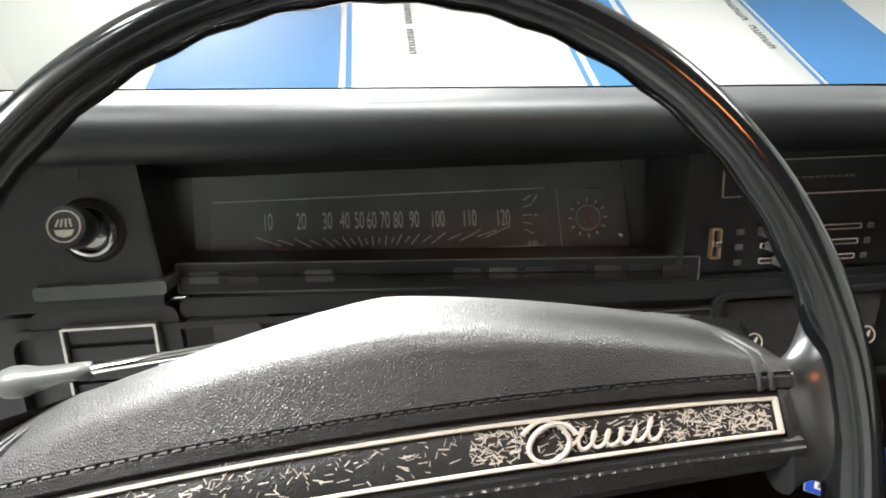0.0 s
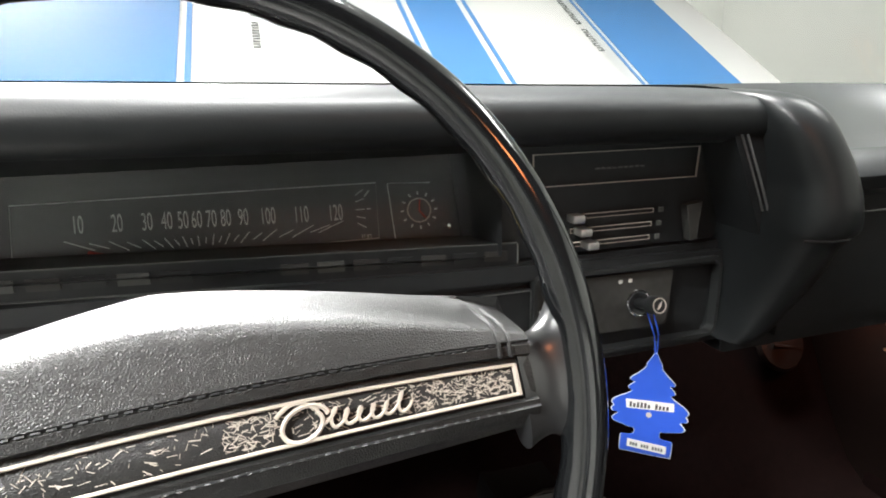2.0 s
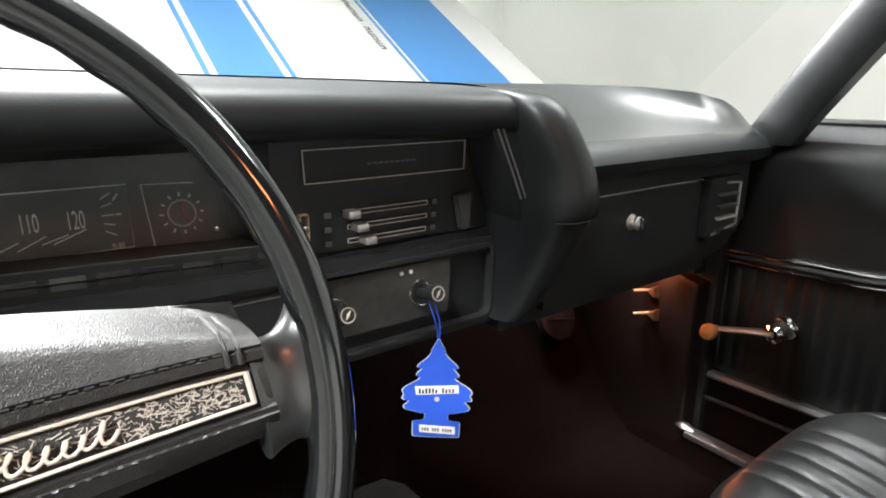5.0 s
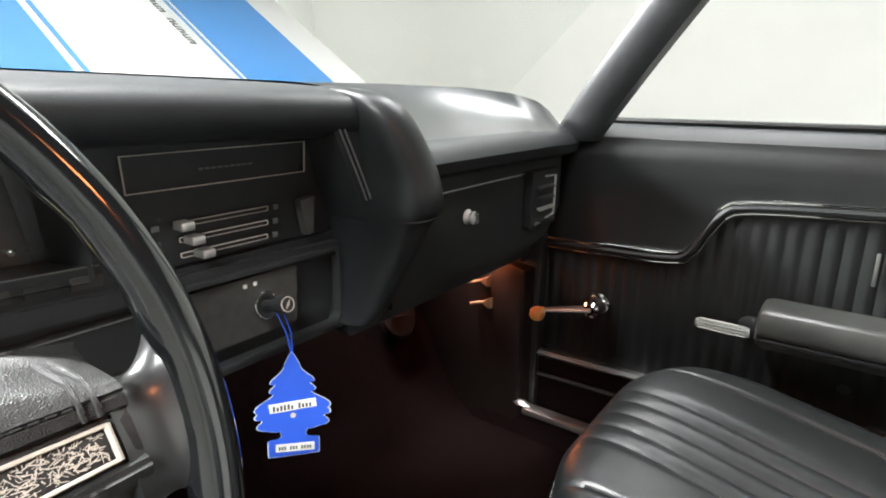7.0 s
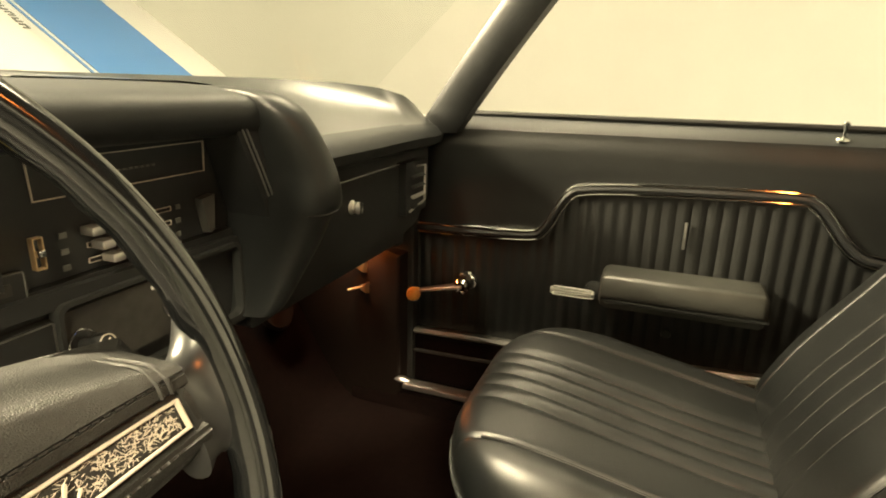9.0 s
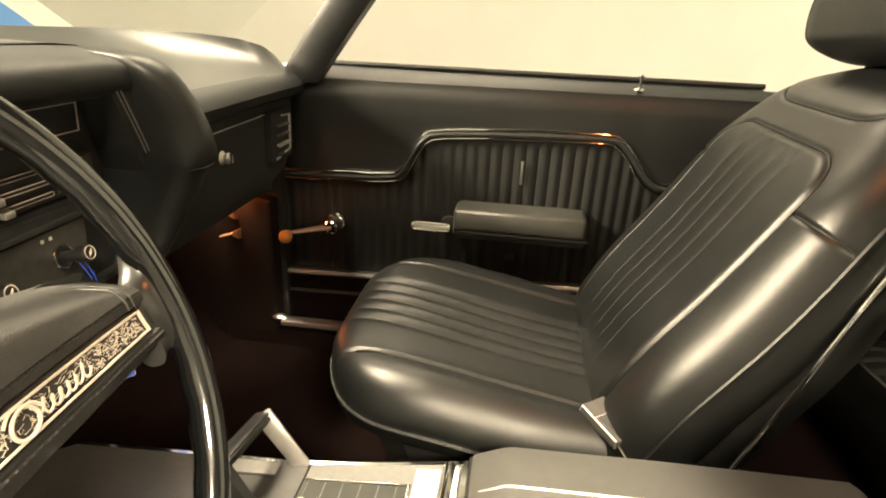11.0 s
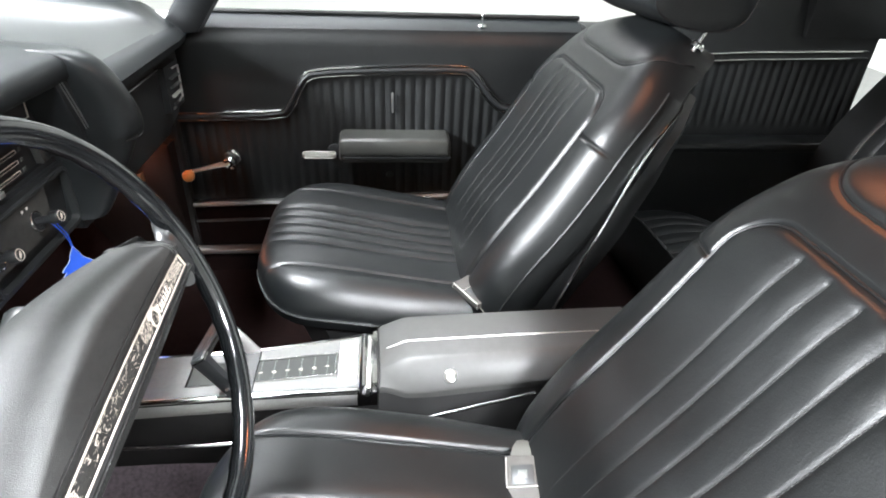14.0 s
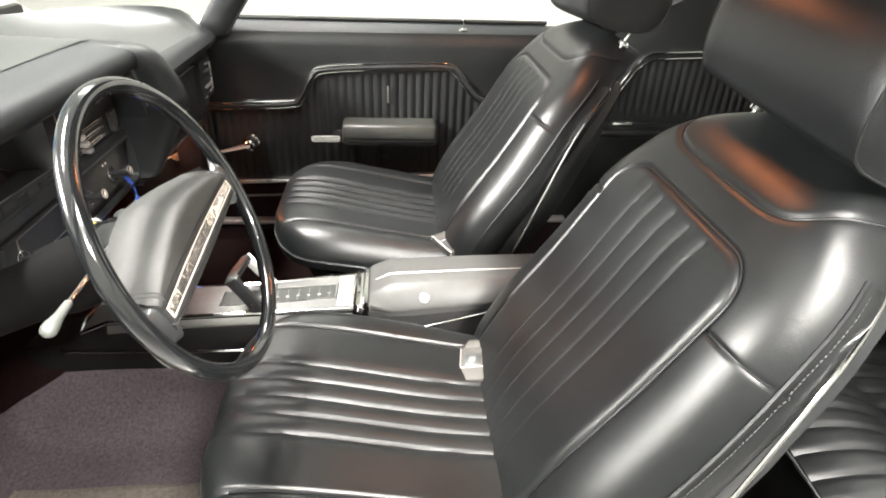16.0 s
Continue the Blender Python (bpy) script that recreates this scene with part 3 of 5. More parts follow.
dial_line("fuel_mark", [(-0.267, 0.924), (-0.262, 0.930)], 0.0007, M_WHITE)
dial_line("fuel_mark", [(-0.266, 0.911), (-0.262, 0.911)], 0.0007, M_WHITE)
# clock
cl = (-0.2105, 0.9055)
dial_line("clock_ring", [(cl[0] + 0.0125 * math.cos(a), cl[1] + 0.0125 * math.sin(a)) for a in [2 * math.pi * k / 24 for k in range(24)]], 0.0009, M_IVORY, True)
for k in range(12):
    a = math.pi / 6 * k
    dial_line("clock_mark", [(cl[0] + 0.0165 * math.sin(a), cl[1] + 0.0165 * math.cos(a)), (cl[0] + 0.020 * math.sin(a), cl[1] + 0.020 * math.cos(a))], 0.0009, M_WHITE)
for a, ln in ((2.5, 0.011), (0.15, 0.012)):
    dial_line("clock_hand", [cl, (cl[0] + ln * math.sin(a), cl[1] + ln * math.cos(a))], 0.0007, M_RED)
KX = Matrix.Rotation(radians(90), 4, "X")
part("clock_knob", lathe(B(), [(0.0, 0.0), (0.0015, 0.0), (0.0015, 0.025), (0.0035, 0.026), (0.004, 0.029), (0.0025, 0.032), (0, 0.0325)], Matrix.Translation((-0.188, 0.648, 0.893)) @ KX, 12), M_CHROME, dash, "small chrome clock knob")
lens = part("dial_lens", prism(B(), [(-0.598, 0.872), (-0.160, 0.872), (-0.168, 0.972), (-0.598, 0.972)], 0.604, 0.606), M_LENS, dash, "clear dial lens", smooth=False)
lens.visible_shadow = False

# strip of warning lamps below the dial
def slope(ob, k, x0=-0.60):
    for v in ob.data.vertices:
        v.co.z += k * (v.co.x - x0)
    return ob


slope(plate("warning_strip", -0.592, -0.130, 0.874, 0.901, 0.574, M_DASH, 0.04, 0.003), -0.043)
slope(part("strip_frame", ring(B(), round_rect(-0.592, -0.130, 0.874, 0.901, 0.002), 0.0012, 0.5725, 0.575), M_GREY, dash), -0.043)
for k in range(14):
    if k in (5, 6):
        continue
    x = -0.582 + 0.0320 * k
    slope(plate("lamp_window", x, x + 0.024, 0.883, 0.893, 0.5722, M_GREY if k in (0, 3, 8) else M_WORN if k % 2 else M_DASH2, 0.003, 0.001), -0.043)
slope(plate("lower_lip", -0.590, 0.118, 0.856, 0.872, 0.566, M_DASH, 0.05, 0.006), -0.030)

# light switch panel
bm = B()
o = [(-0.745, 0.985), (-0.604, 0.990), (-0.596, 0.894), (-0.596, 0.872), (-0.735, 0.872)]
loft(bm, [[Vector((x, 0.556 - 0.006 * (z < 0.88), z)) for x, z in o], [Vector((x, 0.62, z)) for x, z in o]])
part("switch_panel", bm, M_DASH, dash)
# Pale grey in place of the bright reflection along a glossy lip.
part("panel_lip", prism(B(), round_rect(-0.690, -0.590, 0.883, 0.894, 0.003), 0.544, 0.58), M_GREY, dash, "satin lower lip, its reflection put in as pale grey")
sw = Matrix.Translation((-0.643, 0.556, 0.935)) @ KX
lk = Matrix.Translation((-0.6445, 0.557, 0.935)) @ Matrix.Rotation(-0.285, 4, "X") @ KX
part("switch_bezel", lathe(B(), [(0.0, 0.001), (0.0265, 0.001), (0.0265, 0.003), (0.024, 0.005), (0.021, 0.003), (0.012, 0.002), (0, 0.002)], sw, 32), M_RUB, dash, "dark switch cup")
part("bezel_ring", lathe(B(), [(0.0125, 0.002), (0.0205, 0.0025), (0.0205, 0.007), (0.0190, 0.009), (0.0165, 0.0085), (0.0125, 0.005)], sw, 32), M_CHROME, dash, "bright bezel ring")
knob = part("light_knob", lathe(B(), [(0.0, 0), (0.0085, 0.0), (0.0085, 0.016), (0.0150, 0.020), (0.0158, 0.024), (0.0158, 0.035), (0.0145, 0.038), (0.0, 0.0385)], lk, 28), M_DASH, dash, "black headlamp knob with printed symbol")
part("knob_ring", lathe(B(), [(0.0118, 0.038), (0.0118, 0.0393), (0.0108, 0.0393), (0.0108, 0.038)], lk, 28), M_IVORY, knob, "ivory printed ring")
for k in range(4):
    part("lamp_symbol", box(B(), -0.0006, 0.0006, -0.0004, 0.0004, -0.003, 0.003, 0, lk @ Matrix.Translation((-0.0045 + 0.003 * k, 0.0025, 0.0388)) @ Matrix.Rotation(radians(-90), 4, "X") @ Matrix.Rotation(0.4 - 0.2 * k, 4, "Y")), M_IVORY, knob, smooth=False)
part("lamp_symbol", prism(B(), [(-0.007, -0.0025), (0.007, -0.0025), (0.005, -0.0065), (0.0, -0.0080), (-0.005, -0.0065)], -0.0385, -0.0391, lk @ Matrix.Rotation(radians(-90), 4, "X")), M_IVORY, knob, smooth=False)
plate("switch_legend", -0.668, -0.645, 0.976, 0.984, 0.5545, M_DASH2, 0.002, 0.001)

# lower dash with its framed openings

def low(x0, x1, z0, z1, y, mat, name, depth=0.01, r=0.004, label="", parent=None):
    return plate(name, x0, x1, z0, z1, y, mat, depth, r, 0.06, label, parent)


low(-0.800, 0.135, 0.735, 0.860, 0.578, M_DASH, "lower_panel", 0.03, 0.012)
part("panel_frame", ring(B(), round_rect(-0.735, 0.128, 0.742, 0.850, 0.014), 0.006, 0.568, 0.580), M_DASH2, dash)
low(-0.712, -0.594, 0.752, 0.866, 0.572, M_DASH2, "vent_panel", 0.01, 0.010)
part("vent_frame", ring(B(), round_rect(-0.686, -0.610, 0.783, 0.853, 0.002), 0.0022, 0.561, 0.572), M_SATIN, dash, "bright metal vent frame")
low(-0.684, -0.612, 0.785, 0.851, 0.5705, M_RUB, "vent_recess", 0.004, 0.002)
for z in (0.844, 0.827, 0.810, 0.794):
    low(-0.683, -0.613, z - 0.007, z + 0.006, 0.5665, M_DASH2, "vent_louvre", 0.002, 0.002)
low(-0.588, -0.518, 0.765, 0.854, 0.571, M_RUB, "switch_recess", 0.01, 0.006)
low(-0.566, -0.526, 0.785, 0.846, 0.567, M_WORN, "blank_plate", 0.006, 0.004)
part("panel_frame", ring(B(), round_rect(-0.118, 0.112, 0.752, 0.846, 0.010), 0.004, 0.560, 0.572), M_DASH2, dash, "raised edge round the control plate")
radio = low(-0.330, -0.115, 0.775, 0.833, 0.569, M_DASH, "radio", 0.02, 0.003, "black radio with framed dial")
part("radio_frame", ring(B(), round_rect(-0.300, -0.118, 0.783, 0.832, 0.002), 0.0012, 0.566, 0.568), M_BRUSH, radio)
low(-0.113, 0.052, 0.770, 0.836, 0.569, M_WORN, "control_plate", 0.01, 0.004, "worn satin dark control plate")


def control(x, z, shaft, r, mark):
    c = Matrix.Translation((x, 0.568, z - 0.010)) @ Matrix.Rotation(-0.255, 4, "X") @ KX
    ring_at = [2 * math.pi * i / 28 for i in range(28)]
    k = part("control_knob", lathe(B(), [(0, 0), (r + 0.004, 0), (r + 0.004, 0.003), (r + 0.0032, 0.0042), (r + 0.001, 0.0042), (r * 0.6, 0.002), (r * 0.6, shaft), (r, shaft + 0.001), (r, shaft + 0.013), (r - 0.001, shaft + 0.0145), (0, shaft + 0.0145)], c, 24), M_DASH, dash, "black control knob with a bright ring")
    part("knob_ring", tube(B(), [c @ Vector(((r - 0.002) * math.cos(a), (r - 0.002) * math.sin(a), shaft + 0.0146)) for a in ring_at], 0.0007, 6, True), M_IVORY, k)
    part("knob_mark", tube(B(), [c @ Vector((-0.003, -0.004, shaft + 0.0150)), c @ Vector((0, 0, shaft + 0.0152)), c @ Vector((0.003, 0.004, shaft + 0.0150))], [0.0005, 0.0017, 0.0005], 6), M_IVORY, k)
    part("bezel_ring", tube(B(), [c @ Vector(((r + 0.0045) * math.cos(a), (r + 0.0045) * math.sin(a), 0.0035)) for a in ring_at], 0.0011, 6, True), M_CHROME, k, "bright bezel ring")
    return k


control(0.009, 0.811, 0.0235, 0.0095, 1)
control(-0.096, 0.811, 0.020, 0.0095, 1)
control(-0.300, 0.808, 0.020, 0.0095, 1)
for x in (-0.016, -0.004):
    plate("plate_legend", x, x + 0.004, 0.826, 0.830, 0.5665, M_WHITE, 0.001, 0.0005)

# heater panel right of the dial
plate("heater_panel", -0.150, 0.112, 0.862, 0.992, 0.572, M_DASH, 0.03, 0.006, 0.10)
part("name_frame", ring(B(), [(-0.119, 0.935), (0.069, 0.935), (0.071, 0.967), (-0.120, 0.967)], 0.0008, 0.5645, 0.5665), M_IVORY, dash, "thin silver outline panel")
for k in range(9):
    x = -0.052 + 0.0065 * k
    plate("name_bar", x, x + 0.0045, 0.9490, 0.9508, 0.5650, M_GREY, 0.001, 0.0003)
for k, z in enumerate((0.902, 0.8875, 0.873)):
    y = 0.570 + 0.0005 * k
    part("slider_slot", ring(B(), round_rect(-0.074, 0.023 - 0.001 * k, z - 0.0024, z + 0.0024, 0.0006), 0.0006, y, y + 0.0015), M_IVORY, dash, "bright outlined slider slot")
    plate("slot_dark", -0.073, 0.022 - 0.001 * k, z - 0.0018, z + 0.0018, y + 0.0004, M_RUB, 0.001, 0.0004)
    xk = -0.080 + 0.009 * k
    part("slider_knob", box(B(), xk, xk + 0.013, y - 0.016, y, z - 0.0035, z + 0.0045, 0.0015), M_SATIN, dash, "chrome slider knob")
    plate("legend_block", 0.029 - 0.001 * k, 0.035 - 0.001 * k, z - 0.0025, z + 0.0025, y - 0.0005, M_GREY, 0.001, 0.0004)
    plate("legend_block", -0.099, -0.092, z - 0.0025, z + 0.0025, y - 0.0005, M_GREY, 0.001, 0.0004)
part("fan_switch", ring(B(), round_rect(-0.128, -0.119, 0.881, 0.908, 0.0008), 0.001, 0.560, 0.566), M_COPPER, dash, "bright fan switch frame")
part("fan_switch", box(B(), -0.1265, -0.1205, 0.556, 0.566, 0.892, 0.898, 0.001), M_CHROME, dash)
part("satin_wedge", prism(B(), [(0.060, 0.905), (0.080, 0.908), (0.076, 0.868), (0.068, 0.866)], 0.564, 0.575), M_WORN, dash, "satin grey wedge plate")

# passenger face, glove box and end vent
part("passenger_panel", prism(B(), [(0.20, 0.915), (0.20, 0.738), (0.58, 0.742), (0.645, 0.755), (0.700, 0.800), (0.700, 0.915)], 0.560, 0.62), M_DASH, dash)
glove = part("glove_door", prism(B(), round_rect(0.18, 0.535, 0.755, 0.880, 0.006), 0.551, 0.565), M_DASH, dash, "black glove box door")
part("glove_trim", tube(B(), [(0.185, 0.549, 0.882), (0.535, 0.549, 0.884)], 0.0008, 6), M_BRUSH, glove)
kb = Matrix.Translation((0.362, 0.552, 0.838)) @ KX
part("glove_knob", lathe(B(), [(0, 0), (0.0115, 0), (0.012, 0.002), (0.009, 0.004), (0.006, 0.006), (0.0095, 0.010), (0.0098, 0.013), (0.006, 0.015), (0, 0.0155)], kb, 20), M_SATIN, glove, "ribbed chrome glove box knob")
part("knob_grip", box(B(), 0.3600, 0.3640, 0.531, 0.540, 0.830, 0.846, 0.0015), M_CHROME, glove)
vent = part("end_vent", prism(B(), round_rect(0.545, 0.642, 0.785, 0.885, 0.004), 0.540, 0.565), M_DASH, dash, "black dash end vent with bright frame")
part("vent_frame", tube(B(), [(0.590, 0.537, 0.875), (0.629, 0.537, 0.873), (0.627, 0.537, 0.803), (0.556, 0.537, 0.793)], 0.0024, 6), M_SATIN, vent, "bright vent frame")
for k in range(4):
    z = 0.800 + 0.019 * k
    part("vent_louvre", box(B(), 0.566, 0.624, 0.533, 0.543, z - 0.001, z + 0.002, 0.0008, Matrix.Translation((0, 0.541, z)) @ Matrix.Rotation(0.5, 4, "X") @ Matrix.Translation((0, -0.541, -z))), M_SATIN if k == 1 else M_DASH2, vent)
part("lower_edge", prism(B(), round_rect(0.13, 0.60, 0.722, 0.74, 0.005), 0.57, 0.64), M_DASH, dash)

# ---- steering wheel ----
WC, WT = Vector((-0.4142, 0.2826, 0.910)), radians(22.94)
WM = Matrix.Translation(WC) @ Matrix.Rotation(-WT, 4, "X") @ Matrix.Rotation(radians(90), 4, "X") @ Matrix.Rotation(radians(3.7), 4, "Z")
wheel = empty("steering_wheel", "glossy black steering wheel with padded two-spoke shroud", "steering wheel")


def W(u, v, w):
    """A place in the wheel: u across, v up, w towards the driver."""
    return WM @ Vector((u, v, w))


bm = B()
loops = []
N = 144
for k in range(N):
    a = 2 * math.pi * k / N
    d = Vector((math.cos(a), math.sin(a), 0))
    lp = []
    for j in range(14):
        b = 2 * math.pi * j / 14
        r = 0.0106
        # finger grips on the back and inner side
        back = max(0.0, math.cos(b - radians(215)))
        r -= 0.0012 * back ** 3 * (0.5 + 0.5 * math.cos(k * 2 * math.pi / 4))  * (1.0 if k % 4 in (0, 1, 3) else 0.4)
        lp.append(W(*(d * (0.1805 + r * math.cos(b)) + Vector((0, 0, r * 1.06 * math.sin(b))))))
    loops.append(lp)
rows = [[bm.verts.new(p) for p in lp] for lp in loops]
for k in range(N):
    a, b = rows[k], rows[(k + 1) % N]
    for j in range(14):
        bm.faces.new((a[j], a[(j + 1) % 14], b[(j + 1) % 14], b[j]))
part("rim", bm, M_WHEEL, wheel, "glossy black rim with finger grips")


# padded shroud: sections across u
def shroud_top(u):
    return 0.0492 - 0.029 * (abs(u) / 0.145) ** 1.35


def crease(u):
    return 0.0312 - 0.0255 * (abs(u) / 0.1363) ** 1.6


def bend(p, q, r):
    """Points of a soft corner at q between p and r."""
    a, b, c = Vector(p).lerp(Vector(q), 0.80), Vector(q), Vector(q).lerp(Vector(r), 0.30)
    return [tuple(a.lerp(b, k / 6).lerp(b.lerp(c, k / 6), k / 6)) for k in range(7)]


def arch(u):
    return -0.0058 - 0.0065 * (abs(u) / 0.145) ** 2


def band_h(u):
    return 0.0146 - 0.0030 * (abs(u) / 0.145) ** 2


def swell(u):
    return 0.004 + 0.004 * (1 - (u / 0.152) ** 2)


loops = []
for k in range(41):
    u = -0.152 + 0.304 * k / 40
    e = (abs(u) / 0.152) ** 6
    t, c, a = shroud_top(u), crease(u), arch(u)
    deep = -0.075 + 0.045 * (abs(u) / 0.152) ** 3
    f = 0.004 + 0.004 * (1 - (u / 0.152) ** 2)
    g = a - band_h(u)
    loops.append([W(u, *q) for q in ((t - 0.012, deep), (t, deep + 0.014), (t - 0.001, -0.030), *bend((t - 0.001, -0.030), (c, 0.004 + f), (a + 0.010, 0.006 + f)), (a + 0.0105, 0.006 + f), (a + 0.0095, 0.0048 + f), (a + 0.0085, 0.006 + f), (a + 0.0045, 0.0055 + f), (a + 0.003, 0.0015 + f), (a, 0.003 + f), (g, 0.003 + f), (g - 0.0025, 0.0015 + f), (g - 0.004, 0.005 + f), (g - 0.006, 0.0045 + f), (g - 0.007, 0.0055 + f), (-0.0345, 0.003 + f), (-0.0405, -0.003), (-0.042, -0.02), (-0.030, deep))])
part("shroud", loft(B(), loops), M_SHROUD, wheel, "grained black padded shroud")
for sgn in (-1, 1):
    # raised end seam, and the glossy spoke that flares into the rim
    for u0 in (0.1375, 0.1425):
        f = 0.004 + 0.004 * (1 - (u0 / 0.152) ** 2)
        t, c, a = shroud_top(u0), crease(u0), arch(u0)
        line = [(t - 0.001, -0.045), (t - 0.003, -0.032), (c + 0.003, 0.0012 + f), (c - 0.002, 0.0042 + f), (a + 0.0105, 0.0068 + f), (a + 0.004, 0.006 + f)]
        part("shroud_seam", tube(B(), smooth_line([W(u0 * sgn, v, w) for v, w in line], 2), 0.0011, 6), M_SHROUD, wheel)
    loops = []
    for k in range(13):
        t = k / 12
        u = (0.146 + 0.030 * t) * sgn
        v1 = 0.003 - 0.004 * math.sin(math.pi * t) + 0.016 * t ** 4
        v0 = -0.050 + 0.003 * math.sin(math.pi * t) - 0.014 * t ** 4
        w = 0.0085 - 0.005 * math.sin(math.pi * 0.8 * t)
        mid, hv = (v0 + v1) / 2, (v1 - v0) / 2
        lp = []
        for j in range(20):
            b = 2 * math.pi * j / 20
            cv, cw = math.cos(b), math.sin(b)
            ev = math.copysign(abs(cv) ** 0.55, cv)
            ew = math.copysign(abs(cw) ** 0.8, cw)
            lp.append(W(u, mid + hv * ev, w - 0.011 + 0.011 * ew))
        loops.append(lp)
    part("spoke", loft(B(), loops), M_SPOKE, wheel, "glossy black spoke")
# stitch lines
for up in (True, False):
    for k in range(58):
        u = -0.138 + 0.00475 * k
        v0, v1 = [arch(x) + 0.0095 if up else arch(x) - band_h(x) - 0.0062 for x in (u, u + 0.003)]
        bm = tube(B(), [W(u, v0, 0.0058 + swell(u)), W(u + 0.003, v1, 0.0058 + swell(u))], 0.00055, 4)
        part("stitch", bm, M_SEAM, wheel)
# trim band with silver borders
for top in (True, False):
    pts = [(u, arch(u) + 0.0004 if top else arch(u) - band_h(u) - 0.0004, 0.0045 + swell(u)) for u in [-0.1435 + 0.00957 * k for k in range(31)]]
    part("band_border", tube(B(), [W(*p) for p in pts], 0.0008, 6), M_IVORY, wheel, "silver border line")
for sgn in (-1, 1):
    part("band_border", tube(B(), [W(0.1435 * sgn, arch(0.1435) + 0.0008, 0.0088), W(0.1435 * sgn, arch(0.1435) - band_h(0.1435) - 0.0008, 0.0088)], 0.0012, 6), M_IVORY, wheel)
# crackled silver texture in the band
random.seed(5)
bm = B()
for k in range(1500):
    u = random.uniform(-0.141, 0.141)
    thin = 1.0 if 0.025 < u < 0.046 or u > 0.097 else 0.35 if u > 0.046 else 0.18 if u > -0.11 else 0.6
    if random.random() > thin:
        continue
    v = arch(u) - random.uniform(0.10, 0.90) * band_h(u)
    a = random.uniform(0, math.pi)
    ln = random.uniform(0.0007, 0.0024)
    tube(bm, [W(u - ln * math.cos(a), v - ln * math.sin(a) * 0.6, 0.0031 + swell(u)), W(u + ln * math.cos(a), v + ln * math.sin(a) * 0.6, 0.0031 + swell(u))], random.choice((0.00012, 0.00018, 0.00026)), 4)
tagged(part("band_texture", bm, M_IVORY, wheel, "crackled silver texture"), kind="stuff")
# flowing silver flourish where the maker's script stands: a large double curl and a run of small loops
curl = []
for k in range(44):
    a = radians(20 + 395 * k / 43)
    r = 0.0074 - 0.0022 * k / 43
    curl.append((0.0540 + r * 1.25 * math.cos(a) + 0.30 * r * math.sin(a), -0.0085 + r * math.sin(a)))
lead = [(0.0440 + 0.016 * k / 12, -0.0040 + 0.0042 * math.sin(math.pi * k / 12)) for k in range(13)]
runs = []
for k in range(120):
    t = k / 119
    a = 2 * math.pi * (6.5 * t + 0.6)
    r = 0.0030 - 0.0006 * t
    v = -0.0085 + r * math.sin(a) + (0.0028 * math.exp(-((t - 0.05) / 0.05) ** 2) + 0.0030 * math.exp(-((t - 0.86) / 0.05) ** 2))
    runs.append((0.0610 + 0.034 * t + r * 0.55 * math.cos(a) + 0.45 * (v + 0.0085), v))
for line, r in ((lead, 0.0009), (curl, 0.0010), (runs, 0.0007)):
    part("script_flourish", tube(B(), [W(u, arch(u) + v, 0.0046 + swell(u)) for u, v in line], r, 6), M_IVORY, wheel, "flowing silver flourish")
# column and stalk
col = empty("steering_column", "dark steering column with chrome-tipped turn stalk", "steering column")
CA = Vector((0, math.cos(WT), -math.sin(WT)))
bm = B()
cm = Matrix.Translation(WC) @ Matrix.Rotation(-WT, 4, "X") @ Matrix.Rotation(radians(90), 4, "X")
lathe(bm, [(0.0, -0.04), (0.034, -0.045), (0.038, -0.06), (0.046, -0.10), (0.047, -0.115), (0.046, -0.18), (0.040, -0.20), (0.036, -0.50), (0, -0.50)], cm, 28)
part("column_jacket", bm, M_BLACK, col, "black column jacket")
part("turn_collar", lathe(B(), [(0.0385, -0.062), (0.0475, -0.085), (0.0480, -0.106), (0.0465, -0.107)], cm, 32), M_WHEEL, col, "glossy black collar behind the wheel")
part("collar_ring", lathe(B(), [(0.0462, -0.108), (0.0482, -0.110), (0.0482, -0.113), (0.0462, -0.115)], cm, 28), M_CHROME, col)
part("ignition_housing", lathe(B(), [(0, 0), (0.017, 0), (0.017, 0.03), (0.013, 0.036), (0, 0.036)], Matrix.Translation((-0.350, 0.395, 0.865)) @ Matrix.Rotation(radians(60), 4, "Y"), 16), M_DASH2, col)
s0, s1 = Vector((-0.450, 0.3515, 0.9200)), Vector((-0.604, 0.3615, 0.8990))
part("turn_stalk", tube(B(), [s0, s0.lerp(s1, 0.5), s0.lerp(s1, 0.72)], 0.0026, 10), M_CHROME, col, "chrome turn signal stalk")
part("stalk_grip", tube(B(), [s0.lerp(s1, k) for k in (0.70, 0.71, 0.76, 0.83, 0.88, 0.91, 0.945, 0.975, 0.99, 1.0)], [0.0030, 0.0042, 0.0046, 0.0052, 0.0062, 0.0076, 0.0080, 0.0070, 0.0045, 0.0015], 14), M_GREY, col, "tapered grey stalk grip with a round end")

keys = empty("ignition_key", "ignition key with white and yellow tags in the column lock", "key")
part("key_blade", box(B(), -0.352, -0.334, 0.409, 0.413, 0.866, 0.876, 0.001), M_BRUSH, keys)
part("white_tag", box(B(), -0.013, 0.013, -0.002, 0.002, -0.008, 0.008, 0.0015, Matrix.Translation((-0.345, 0.456, 0.878)) @ Matrix.Rotation(radians(55), 4, "Z") @ Matrix.Rotation(radians(-18), 4, "Y")), M_CARDEDGE, keys, "white plastic tag")
